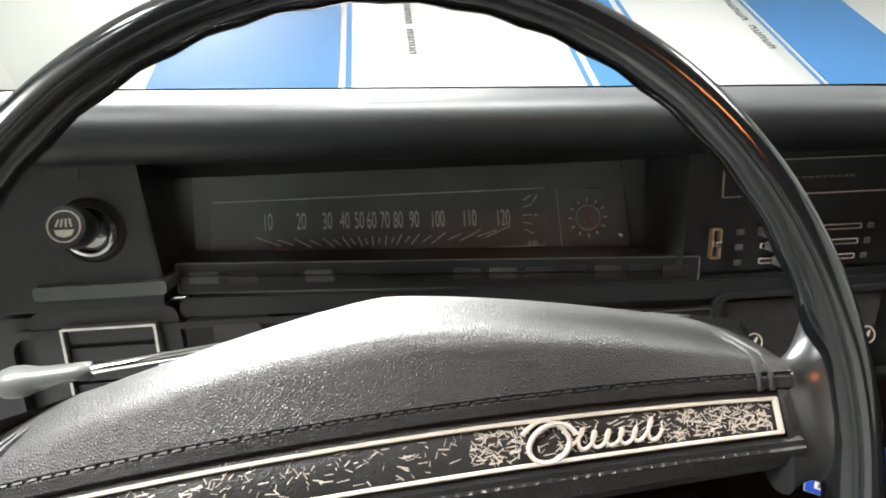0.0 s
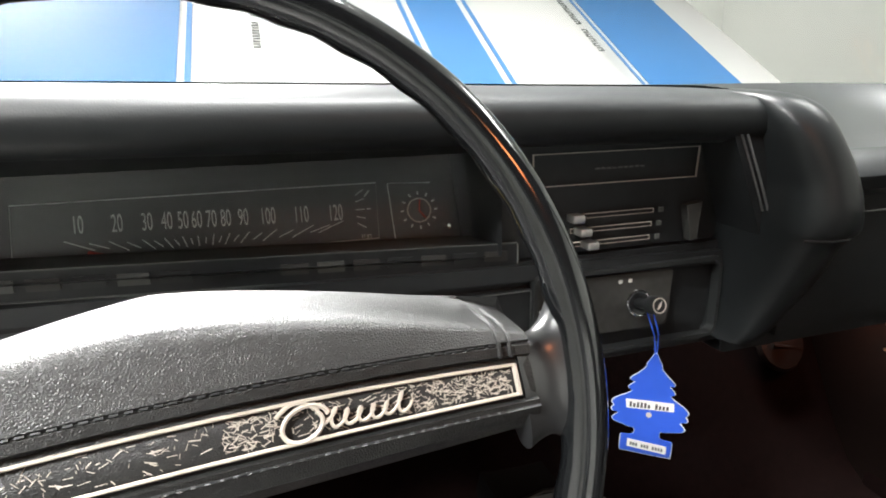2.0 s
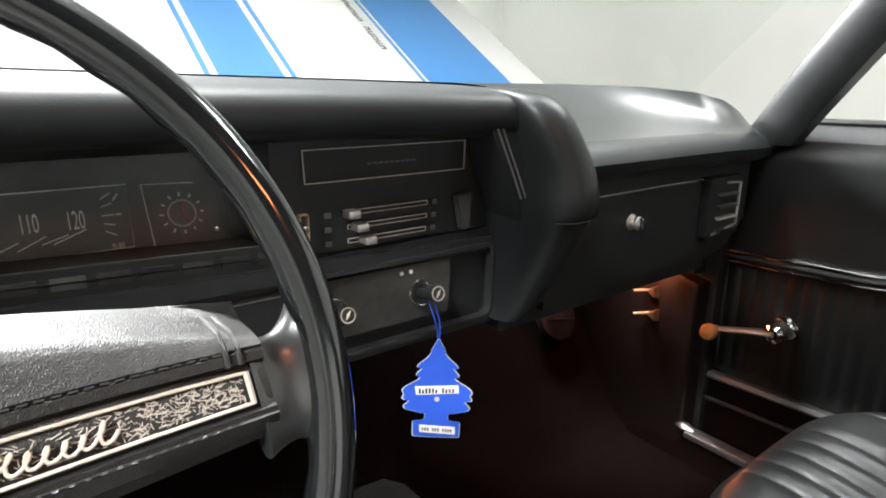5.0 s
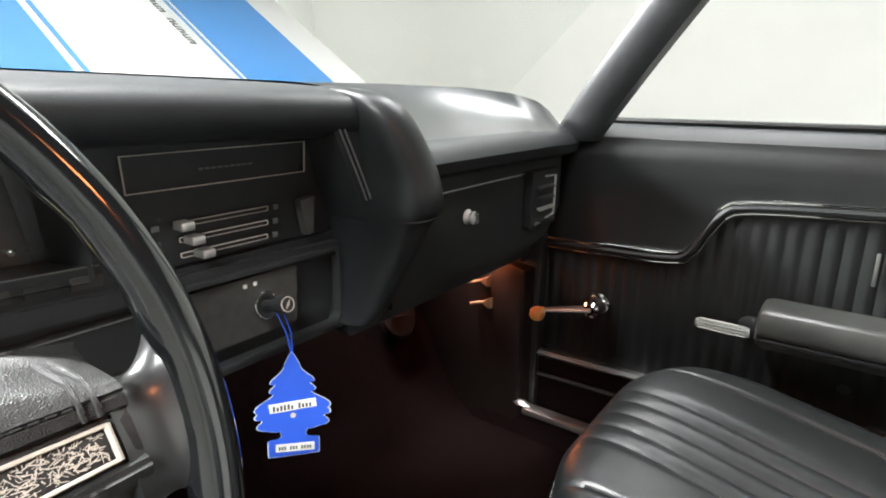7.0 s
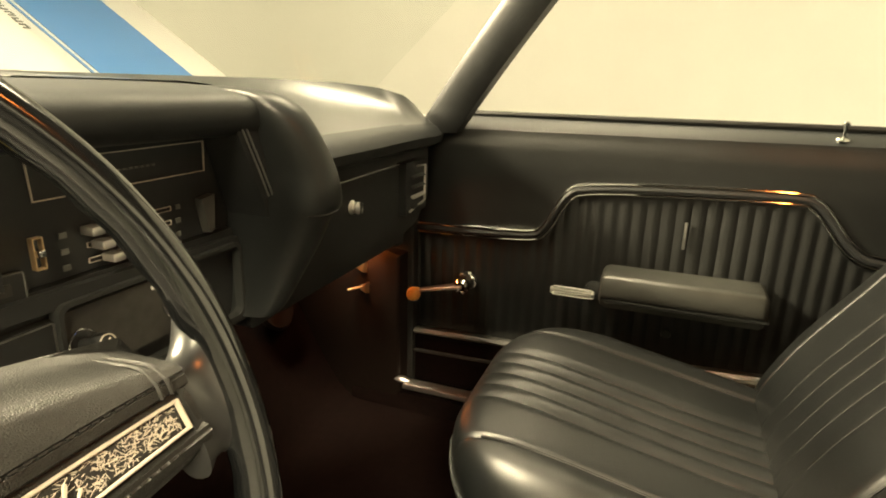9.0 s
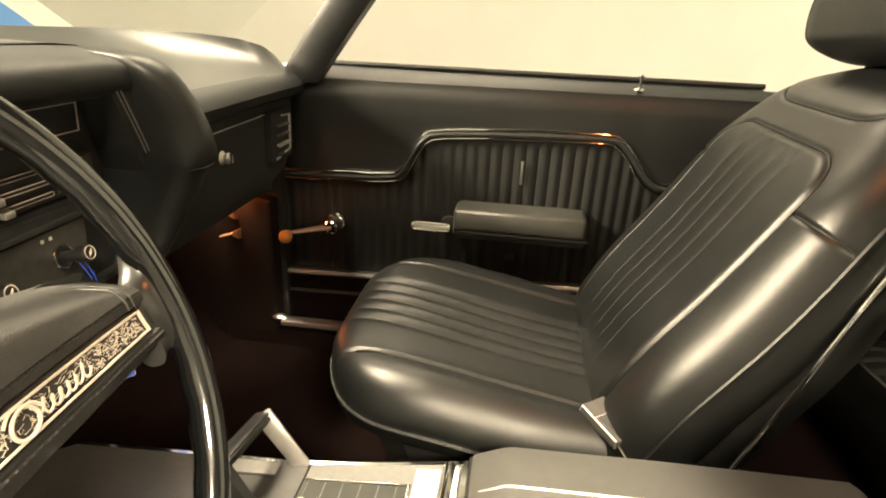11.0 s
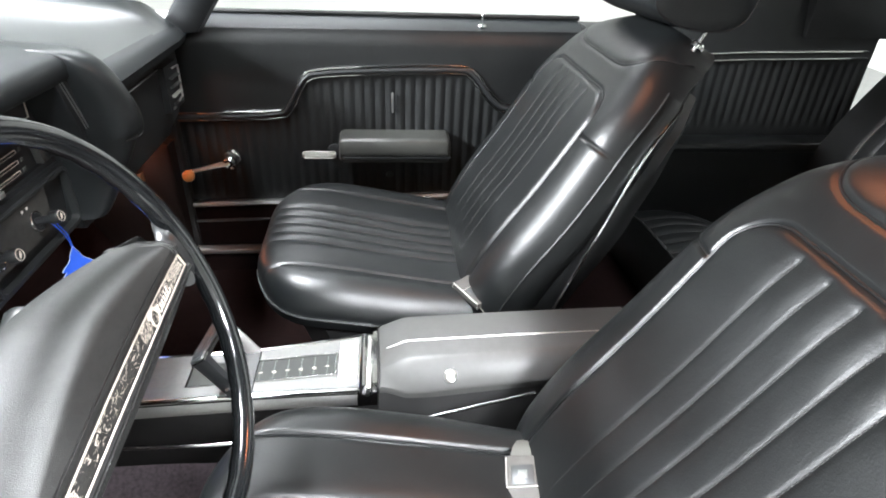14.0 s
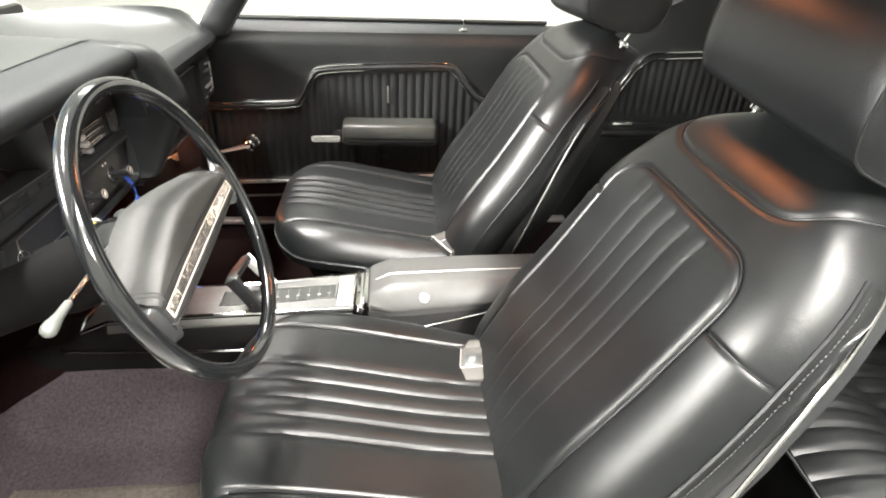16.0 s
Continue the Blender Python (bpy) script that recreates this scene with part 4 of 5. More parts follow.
part("yellow_tag", box(B(), -0.012, 0.012, -0.002, 0.002, -0.009, 0.009, 0.0015, Matrix.Translation((-0.345, 0.435, 0.874)) @ Matrix.Rotation(radians(70), 4, "Z") @ Matrix.Rotation(radians(14), 4, "Y")), M_YELLOW, keys, "yellow plastic tag")
part("key_ring", tube(B(), [(-0.343, 0.432 + 0.016 * math.cos(a), 0.878 + 0.010 * math.sin(a)) for a in [2 * math.pi * k / 20 for k in range(20)]], 0.0007, 5, True), M_BRUSH, keys)

# ---- passenger door ----
door = empty("door_1", "black vinyl passenger door panel with bright trim lines", "car door")
TRIM = [(0.70, 0.728), (0.50, 0.733), (0.345, 0.737), (0.312, 0.748), (0.275, 0.828), (0.240, 0.848), (-0.130, 0.862), (-0.165, 0.850), (-0.222, 0.772), (-0.262, 0.757), (-0.44, 0.760)]
trim_line = [(p.x, p.y) for p in smooth_line([(y, z, 0) for y, z in TRIM], 2)]


def trim_z(y):
    pts = sorted(trim_line)
    return lerp(y, pts)


def door_x(y, z):
    """Inner surface of the door panel."""
    top = step(0.90, 0.938, z)
    x = 0.722 + 0.006 * top * top
    x -= 0.005 * step(0.80, 0.88, z) * (1 - top)
    lo = trim_z(y) - 0.022
    if z < lo and z > 0.50:
        d = (y % 0.026) / 0.026
        x += 0.005 * (1 - abs(2 * d - 1) ** 0.6) * step(0, 0.012, lo - z) * 0.9
    return x


def door_at(u, v):
    y = 0.690 - 1.125 * u
    z = 0.486 + 0.008 * u + (0.936 - 0.486) * v
    return Vector((door_x(y, z), y, z))


part("panel", grid(B(), door_at, 344, 66), M_DOORV, door, "black ribbed vinyl door panel")
part("belt_rail", grid(B(), lambda u, v: Vector((0.7275 + 0.072 * v, 0.575 - 1.012 * u, 0.9355 + 0.027 * math.sin(v * 1.5) ** 0.8)), 20, 8), M_BROW, door, "padded top rail")
part("glass_seal", tube(B(), [(0.790, 0.50, 0.966), (0.790, -0.44, 0.968)], 0.006, 8), M_RUB, door, "rubber window seal")
part("outer_skin", box(B(), 0.80, 0.86, -0.45, 0.72, 0.34, 0.955, 0.02), M_PAINT, door, "white painted outer skin")
for off, r in ((0.0, 0.0032), (-0.019, 0.0024)):
    line = [(y + (0.006 if (off and 0.24 < y < 0.33) else 0.0) * -1 + (0.008 if (off and -0.25 < y < -0.15) else 0.0), z + off) for y, z in trim_line]
    part("trim_bead", tube(B(), [(0.716, y, z) for y, z in line], r, 8), M_CHROME, door, "bright moulded trim line")
band = [(y, z - 0.0095) for y, z in trim_line]
part("trim_channel", tube(B(), [(0.719, y, z) for y, z in band], 0.0075, 8), M_DASH, door)
part("badge_bar", box(B(), 0.714, 0.719, 0.043, 0.049, 0.737, 0.789, 0.0015), M_BRUSH, door, "slim upright bright bar")
# armrest
bm = B()
o = [(0.722, 0.689), (0.664, 0.687), (0.656, 0.685), (0.652, 0.680), (0.646, 0.652), (0.648, 0.645), (0.656, 0.641), (0.656, 0.637), (0.653, 0.632), (0.656, 0.622), (0.672, 0.616), (0.722, 0.614)]
loops = []
for k, y in enumerate((0.186, 0.182, 0.172, 0.03, -0.092, -0.100, -0.104)):
    g = (0.012, 0.004, 0.0, 0.0, 0.0, 0.004, 0.012)[k]
    loops.append([Vector((min(0.722, x + g), y, z - g * (z > 0.642) + g * (z < 0.642))) for x, z in o])
part("armrest", loft(B(), loops), M_ARM, door, "padded black armrest")
part("armrest_groove", box(B(), 0.6435, 0.650, -0.105, 0.172, 0.637, 0.641, 0.001), M_SEAM, door)
# latch lever
lever = part("latch_lever", loft(B(), [[Vector((0.697 - p, y, 0.628 + q * h)) for p, q in ((0.0, -1), (0.004, -0.9), (0.006, -0.5), (0.0065, 0.0), (0.006, 0.5), (0.004, 0.9), (0.0, 1))] for y, h in ((0.197, 0.007), (0.203, 0.010), (0.240, 0.0105), (0.275, 0.010), (0.284, 0.006))]), M_SATIN, door, "ribbed chrome door latch lever")
for z in (0.6205, 0.6255, 0.6305, 0.6355):
    part("lever_rib", tube(B(), [(0.6915, 0.202, z), (0.6905, 0.240, z), (0.6915, 0.279, z)], 0.0014, 6), M_CHROME, lever)
part("latch_cup", lathe(B(), [(0, 0), (0.020, 0), (0.020, 0.006), (0.016, 0.008), (0, 0.008)], Matrix.Translation((0.722, 0.200, 0.630)) @ Matrix.Rotation(radians(-90), 4, "Y"), 20), M_DASH, door)
# window crank
hub = Matrix.Translation((0.722, 0.470, 0.612)) @ Matrix.Rotation(radians(-90), 4, "Y")
part("crank_hub", lathe(B(), [(0, 0), (0.021, 0), (0.021, 0.003), (0.014, 0.010), (0.009, 0.034), (0.016, 0.042), (0.0165, 0.047), (0.010, 0.052), (0.004, 0.0505), (0, 0.0505)], hub, 22), M_CHROME, door, "chrome window crank hub")
part("crank_arm", tube(B(), [(0.680, 0.470, 0.612), (0.676, 0.510, 0.604), (0.668, 0.560, 0.594)], [0.012, 0.0095, 0.0075], 10, flat=0.6), M_SATIN, door, "chrome crank arm")
part("crank_knob", lathe(B(), [(0, -0.004), (0.007, 0), (0.008, 0.010), (0.014, 0.018), (0.0155, 0.027), (0.012, 0.036), (0, 0.040)], Matrix.Translation((0.668, 0.566, 0.592)) @ Matrix.Rotation(radians(-90), 4, "Y"), 18), M_AMBER, door, "amber-tinted round crank knob")
# lock button
lk = Matrix.Translation((0.750, -0.180, 0.949)) @ Matrix.Rotation(radians(-14), 4, "Y")
part("lock_grommet", lathe(B(), [(0.004, 0), (0.011, 0), (0.011, 0.003), (0.008, 0.005), (0.004, 0.005)], lk, 18), M_CHROME, door)
part("lock_button", lathe(B(), [(0, 0), (0.0028, 0), (0.0028, 0.024), (0.0052, 0.027), (0.0055, 0.032), (0.003, 0.034), (0, 0.034)], lk, 14), M_CHROME, door, "chrome lock button")
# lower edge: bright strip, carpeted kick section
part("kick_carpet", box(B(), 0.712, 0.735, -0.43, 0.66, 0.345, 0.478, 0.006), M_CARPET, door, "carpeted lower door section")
part("lower_strip", loft(B(), [[Vector((0.708, y, z)), Vector((0.704, y, z + 0.006)), Vector((0.708, y, z + 0.013)), Vector((0.724, y, z + 0.013)), Vector((0.724, y, z))] for y, z in ((0.665, 0.468), (0.25, 0.478), (-0.20, 0.498), (-0.42, 0.508))]), M_BRUSH, door, "bright lower trim strip")
part("lower_rib", tube(B(), [(0.709, 0.64, 0.425), (0.709, -0.40, 0.452)], 0.004, 8), M_DASH2, door)
part("hinge_cover", box(B(), 0.690, 0.722, -0.165, -0.075, 0.470, 0.495, 0.006), M_CHROME, door, "small chrome cover")
part("vent_oval", lathe(B(), [(0, 0), (0.010, 0), (0.009, 0.003), (0, 0.004)], Matrix.Translation((0.722, 0.055, 0.560)) @ Matrix.Rotation(radians(-90), 4, "Y"), 16), M_DASH2, door)

# ---- kick panel and cable odds by the passenger's feet ----
kick = empty("kick_panel", "dark plastic kick panel below the dash end", "kick panel")
part("panel", loft(B(), [[Vector((0.668, y, z)) for y, z in ((0.62, 0.26), (0.62, 0.655), (0.70, 0.675), (0.80, 0.66), (1.04, 0.66), (1.04, 0.26))], [Vector((0.674, y, z)) for y, z in ((0.612, 0.25), (0.612, 0.663), (0.70, 0.683), (0.80, 0.67), (1.05, 0.67), (1.05, 0.25))], [Vector((0.72, y, z)) for y, z in ((0.60, 0.25), (0.60, 0.67), (0.70, 0.685), (0.80, 0.68), (1.05, 0.68), (1.05, 0.25))]]), M_BROWN, kick)
# Added block that keeps the courtesy lamp's glow off the door.
part("glow_block", box(B(), 0.656, 0.698, 0.614, 0.662, 0.684, 0.80, 0.004), M_RUB, kick)
part("side_closing", box(B(), 0.70, 0.76, 0.59, 1.06, 0.20, 0.95, 0.01), M_RUB, kick)
wire = tagged(part("cable_loop", tube(B(), smooth_line([(0.62, 0.745, 0.668), (0.645, 0.735, 0.655), (0.66, 0.715, 0.665), (0.665, 0.70, 0.690)], 2), 0.003, 8), M_AMBER), "thin orange cable under the dash", "cable")
for y, z in ((0.70, 0.628), (0.695, 0.580)):
    clip = part("spring_clip", loft(B(), [[Vector((0.655, y + a, z + b)) for a, b in ((-0.007, -0.010), (0.006, -0.003), (0.006, 0.003), (-0.007, 0.010))], [Vector((0.668, y + a, z + b)) for a, b in ((-0.010, -0.013), (0.008, -0.004), (0.008, 0.004), (-0.010, 0.013))]]), M_COPPER, kick, "small bare metal clip")
    part("clip_stem", tube(B(), [(0.664, y + 0.008, z), (0.640, y + 0.030, z - 0.002)], 0.003, 8), M_COPPER, clip)
grille = empty("foot_vent", "dark round foot vent with a crossbar", "vent")
part("vent_cap", lathe(B(), [(0, 0), (0.052, 0.0), (0.056, 0.006), (0.050, 0.014), (0.02, 0.020), (0, 0.021)], Matrix.Translation((0.555, 0.865, 0.545)) @ Matrix.Rotation(radians(65), 4, "X"), 24), M_BROWN, grille)
part("vent_bar", tube(B(), [(0.520, 0.842, 0.555), (0.595, 0.846, 0.535)], 0.004, 8), M_BROWN, grille)
lamp = empty("courtesy_lamp", "small amber-glowing courtesy lamp under the dash", "lamp")
bulb = bpy.data.materials.new("amber_bulb")
bulb.use_nodes = True
bulb.node_tree.nodes["Principled BSDF"].inputs["Emission Color"].default_value = (1.0, 0.32, 0.08, 1)
bulb.node_tree.nodes["Principled BSDF"].inputs["Emission Strength"].default_value = 3.0
part("lamp_lens", lathe(B(), [(0, 0), (0.012, 0.0), (0.012, 0.008), (0.006, 0.014), (0, 0.015)], Matrix.Translation((0.61, 0.70, 0.728)) @ Matrix.Rotation(radians(180), 4, "X"), 16), bulb, lamp)
part("lamp_base", box(B(), 0.59, 0.63, 0.68, 0.72, 0.728, 0.740, 0.003), M_RUB, lamp)
d = bpy.data.lights.new("courtesy_glow", "POINT")
d.energy, d.color, d.shadow_soft_size = 0.8, (1.0, 0.24, 0.07), 0.012
new("courtesy_glow", d).location = (0.61, 0.70, 0.700)

dome = empty("dome_lamp", "small warm-glowing dome lamp on the headliner", "lamp")
part("dome_lens", box(B(), MID - 0.075, MID + 0.075, -0.335, -0.265, 1.412, 1.430, 0.006), bulb, dome)
part("dome_base", box(B(), MID - 0.085, MID + 0.085, -0.345, -0.255, 1.430, 1.470, 0.004), M_CHROME, dome)

# ---- seats ----
UP, FW = Vector((0, -0.5, 0.866)), Vector((0, 0.866, 0.5))


def groove(d, w):
    return math.exp(-(d / w) ** 2)


HALF_BACK = [(p.x, p.y) for p in smooth_line([(h, w, 0) for h, w in ((-0.05, 0.252), (0.02, 0.260), (0.12, 0.265), (0.28, 0.263), (0.42, 0.252), (0.49, 0.238), (0.55, 0.212), (0.60, 0.172), (0.63, 0.138), (0.645, 0.105))], 3)]


def seat(cx, by, driver):
    what = "driver's" if driver else "passenger's"
    st = empty("bucket_seat", "black vinyl %s bucket seat with pleated panels and headrest" % what, "car seat", group="front seats")
    base = Vector((cx, by, 0.50))

    def S(s, h, n):
        return base + Vector((s, 0, 0)) + UP * h + FW * n

    def half(h):
        return lerp(h, HALF_BACK)

    def panel_in(s, h):
        """Distance inside the edge of the pleated panel, a rectangle with round upper corners."""
        rc, dx, dh = 0.060, abs(s) - 0.116, h - 0.434
        if dx > 0 and dh > 0:
            return rc - math.hypot(dx, dh)
        return min(0.176 - abs(s), 0.494 - h)

    def yoke(s):
        return 0.543 + 0.055 * (abs(s) / 0.168) ** 7

    def front(s, h):
        w = half(h)
        q = min(1.0, abs(s) / w)
        n = 0.035 + 0.010 * math.exp(-((h - 0.15) / 0.11) ** 2) - 0.02 * (1 - step(-0.05, 0.08, h))
        n -= 0.018 * step(0.43, 0.57, h) + 0.085 * step(0.53, 0.70, h) ** 1.25
        n += 0.0015 * math.exp(-((abs(s) - 0.205) / 0.03) ** 2) * (1 - step(0.42, 0.52, h))
        n -= 0.032 * q ** 8 + 0.018 * q ** 26
        if h < 0.56:
            d = panel_in(s, h)
            n += 0.003 * step(-0.002, 0.014, d)
            n -= 0.0040 * groove(d, 0.0036)
            if d > 0.008:
                puff = step(0.11, 0.02, 0.494 - h)
                for g in (-0.082, -0.041, 0.0, 0.041, 0.082):
                    n -= 0.0011 * groove(s - g, 0.0026) * step(0.008, 0.02, d) * (0.35 + 0.65 * step(0.08, 0.3, h))
                    n -= (0.0006 * step(0.05, 0.25, h) + 0.0022 * puff) * groove(s - g, 0.011) * step(0.008, 0.022, d)
        if h > 0.40 and h < 0.44 and abs(s) > 0.176:
            n -= 0.0045 * groove(h - 0.416 - 0.05 * (abs(s) - 0.2), 0.003)
        # seam of the head panel, curving down across the top
        if abs(s) < 0.19:
            lean = 0.055 * 7 * abs(s) ** 6 / 0.168 ** 7
            d = (h - yoke(s)) / math.sqrt(1 + lean * lean)
            n -= 0.0026 * groove(d, 0.0040)
            n += 0.0014 * step(0.0, 0.012, d)
        return n

    ns, nh = 330, 230
    bm = B()
    hs = [-0.05 + 0.694 * k / nh for k in range(nh + 1)]
    loops = []
    for h in hs:
        w = half(h)
        lp = []
        for j in range(ns + 1):
            q = -1 + 2 * j / ns
            s = w * math.sin(q * math.pi / 2 * 0.985) / math.sin(math.pi / 2 * 0.985)
            lp.append(S(s, h, front(s, h)))
        k = lerp(h, [(-0.05, 1.0), (0.5, 0.80), (0.64, 0.35)])
        nb = front(w, h)
        for a, b in ((0.004, nb - 0.012), (0.006, nb - 0.03), (0.002, nb - 0.055 * k), (-0.012, nb - 0.075 * k - 0.004)):
            lp.append(S(w + a, h, b))
        for a, b in ((-0.012, nb - 0.075 * k - 0.004), (0.002, nb - 0.055 * k), (0.006, nb - 0.03), (0.004, nb - 0.012)):
            lp.append(S(-w - a, h, b))
        loops.append(lp)
    loft(bm, loops)
    part("backrest", bm, M_VINYL, st, "pleated black vinyl backrest")
    # hard shell behind with bright edge trim
    bm = B()
    loops = []
    for k in range(13):
        h = -0.03 + 0.60 * k / 12
        w = half(h) - 0.004
        f = front(half(h), h) - 0.078 * lerp(h, [(-0.05, 1.0), (0.5, 0.80), (0.64, 0.35)])
        t = lerp(h, [(-0.05, 0.055), (0.3, 0.050), (0.57, 0.02)])
        loops.append([S(s, h, n) for s, n in ((-w, f + 0.01), (w, f + 0.01), (w, f - 0.01), (w - 0.02, f - t), (0.0, f - t - 0.012), (-w + 0.02, f - t), (-w, f - 0.01))])
    part("back_shell", loft(bm, loops), M_DASH, st, "black plastic back shell")
    for sg in (-1, 1):
        pts = [S(sg * a, h, n) for a, h, n in ((0.286, 0.06, -0.100), (0.283, 0.14, -0.087), (0.277, 0.29, -0.066), (0.264, 0.42, -0.050), (0.248, 0.49, -0.052), (0.214, 0.54, -0.074), (0.200, 0.558, -0.068))]
        part("edge_trim", tube(B(), smooth_line(pts, 3), 0.0030, 8), M_CHROME, st, "bright edge trim")
        # piping along the sides of the cover
        pts = [S(sg * (half(h) + 0.003), h, front(half(h), h) - 0.004) for h in [-0.02 + 0.03 * k for k in range(20)]]
        part("side_piping", tube(B(), pts, 0.0030, 6), M_SEAM, st)
        for k in range(92):
            h = 0.0 + 0.0059 * k
            a, b = S(sg * (half(h) + 0.0055), h, front(half(h), h) - 0.013), S(sg * (half(h + 0.0032) + 0.0055), h + 0.0032, front(half(h + 0.0032), h + 0.0032) - 0.013)
            if driver and sg < 0:
                part("stitch", tube(B(), [a, b], 0.0006, 4), M_THREAD, st)
    # sewn lines in the valleys between the pleats
    bm = B()
    for g in (-0.082, -0.041, 0.0, 0.041, 0.082):
        for k in range(74):
            h = 0.10 + 0.0052 * k
            if panel_in(g, h + 0.004) < 0.012:
                break
            tube(bm, [S(g, h, front(g, h) + 0.0003), S(g, h + 0.0034, front(g, h + 0.0034) + 0.0003)], 0.00042, 4)
    tagged(part("pleat_stitching", bm, M_STITCH, st, "fine stitching along the pleats"), kind="stuff")
    # piping round the pleated panel
    line = [(0.176, 0.02 + 0.0138 * k) for k in range(31)]
    line += [(0.116 + 0.060 * math.cos(a), 0.434 + 0.060 * math.sin(a)) for a in [math.pi / 2 * k / 12 for k in range(1, 13)]]
    line += [(0.116 - 0.0145 * k, 0.494) for k in range(1, 9)]
    line += [(-x, h) for x, h in line[::-1][1:]]
    part("panel_piping", tube(B(), [S(x, h, front(x, h) + 0.0012) for x, h in line], 0.0019, 6), M_SEAM, st, "raised black piping")
    part("yoke_piping", tube(B(), [S(s, yoke(s), front(s, yoke(s)) + 0.0008) for s in [-0.172 + 0.0043 * k for k in range(81)]], 0.0016, 6), M_SEAM, st, "double-stitched welt")
    for sg in (-1, 1):
        part("cross_seam", tube(B(), [S(sg * s, 0.416 + 0.05 * (s - 0.2), front(sg * s, 0.416 + 0.05 * (s - 0.2)) + 0.0006) for s in [0.178 + 0.0058 * k for k in range(13)]], 0.0014, 6), M_SEAM, st)
    return st, S


def cushion(st, cx, back, base, lift):
    """The seat cushion: pillow edges, a round nose, five pleats between two piped flat strips."""
    Y0, Y1 = -0.15, 0.325

    def C(s, y, z):
        return Vector((cx + s, y - back * step(-0.15, 0.20, y), z))

    def low_z(y):
        return base - 0.190 * (0.30 - y)

    def edge_z(y):
        return low_z(y) + lift * (1 - step(0.14, 0.31, y))

    def half(y):
        nose = max(0.0, (y - 0.10) / (Y1 - 0.10))
        return (0.236 + 0.016 * step(-0.15, 0.05, y)) * max(0.0, 1 - 0.80 * nose ** 4.2) ** 0.5

    def top(s, y):
        q = min(1.0, abs(s) / half(y))
        nose = min(1.0, max(0.0, (y - 0.155) / (Y1 - 0.155)))
        z = 0.020 + 0.052 * math.sqrt(max(0.0, 1 - q ** 5)) * math.sqrt(max(0.0, 1 - nose ** 3.2)) - 0.020 * q ** 16
        z += 0.013 * math.exp(-((abs(s) - 0.205) / 0.035) ** 2) * (1 - nose)
        z -= 0.006 * math.exp(-(s / 0.14) ** 2 - ((y - 0.02) / 0.16) ** 2)
        d = 0.165 - abs(s)
        z -= 0.0065 * groove(d, 0.0036) * (1 - nose ** 3)
        if d > 0.01:
            for g in (-0.072, -0.036, 0.0, 0.036, 0.072):
                z -= 0.0026 * groove(s - g, 0.0028) * (1 - nose ** 2)
                z -= 0.0044 * groove(s - g, 0.0105) * (1 - nose ** 2) * (0.5 + 0.5 * step(-0.14, 0.05, y))
        return low_z(y) + z + lift * q ** 8 * (1 - step(0.14, 0.31, y))

    ns, ny = 300, 80
    loops = []
    for k in range(ny + 1):
        y = Y0 + (Y1 - Y0) * (1 - (1 - k / ny) ** 1.9)
        w = half(y)
        lp = []
        for j in range(ns + 1):
            s = w * math.sin((-1 + 2 * j / ns) * math.pi / 2)
            lp.append(C(s, y, top(s, y)))
        zb = edge_z(y)
        lp += [C(w + 0.002, y, zb - 0.010), C(w - 0.006, y, zb - 0.028), C(-w + 0.006, y, zb - 0.028), C(-w - 0.002, y, zb - 0.010)]
        loops.append(lp)
    part("cushion", loft(B(), loops), M_VINYL, st, "pleated black vinyl cushion")
    side = [Y0 + (Y1 - Y0) * (1 - (1 - k / 30) ** 1.9) for k in range(1, 31)]
    edge = [C(half(y) + 0.002, y, edge_z(y) - 0.004) for y in side]
    edge += [C(half(Y1) * (1 - k / 6), Y1 + 0.002, low_z(Y1) - 0.004) for k in range(1, 12)]
    edge += [C(-half(y) - 0.002, y, edge_z(y) - 0.004) for y in side[::-1]]
    part("cushion_piping", tube(B(), edge, 0.0026, 6), M_PIPE, st, "piping round the lower edge")
    for sg in (-1, 1):
        pts = [C(sg * 0.165, y, top(sg * 0.165, y) + 0.0034) for y in [-0.13 + 0.02 * k for k in range(21)]]
        part("panel_piping", tube(B(), pts, 0.0019, 6), M_SEAM, st, "raised black piping")
    part("seat_base", loft(B(), [[C(s, y, z) for s, y in ((-w, -0.16), (w, -0.16), (w, f - 0.06), (w - 0.05, f), (-w + 0.05, f), (-w, f - 0.06))] for w, f, z in ((0.19, 0.20, 0.34), (0.20, 0.22, 0.40), (0.215, 0.25, 0.50))]), M_RUB, st)
    for sg in (-1, 1):
        part("seat_rail", box(B(), cx + sg * 0.17 - 0.015, cx + sg * 0.17 + 0.015, -0.20, 0.25, 0.29, 0.345, 0.004), M_BRUSH, st)


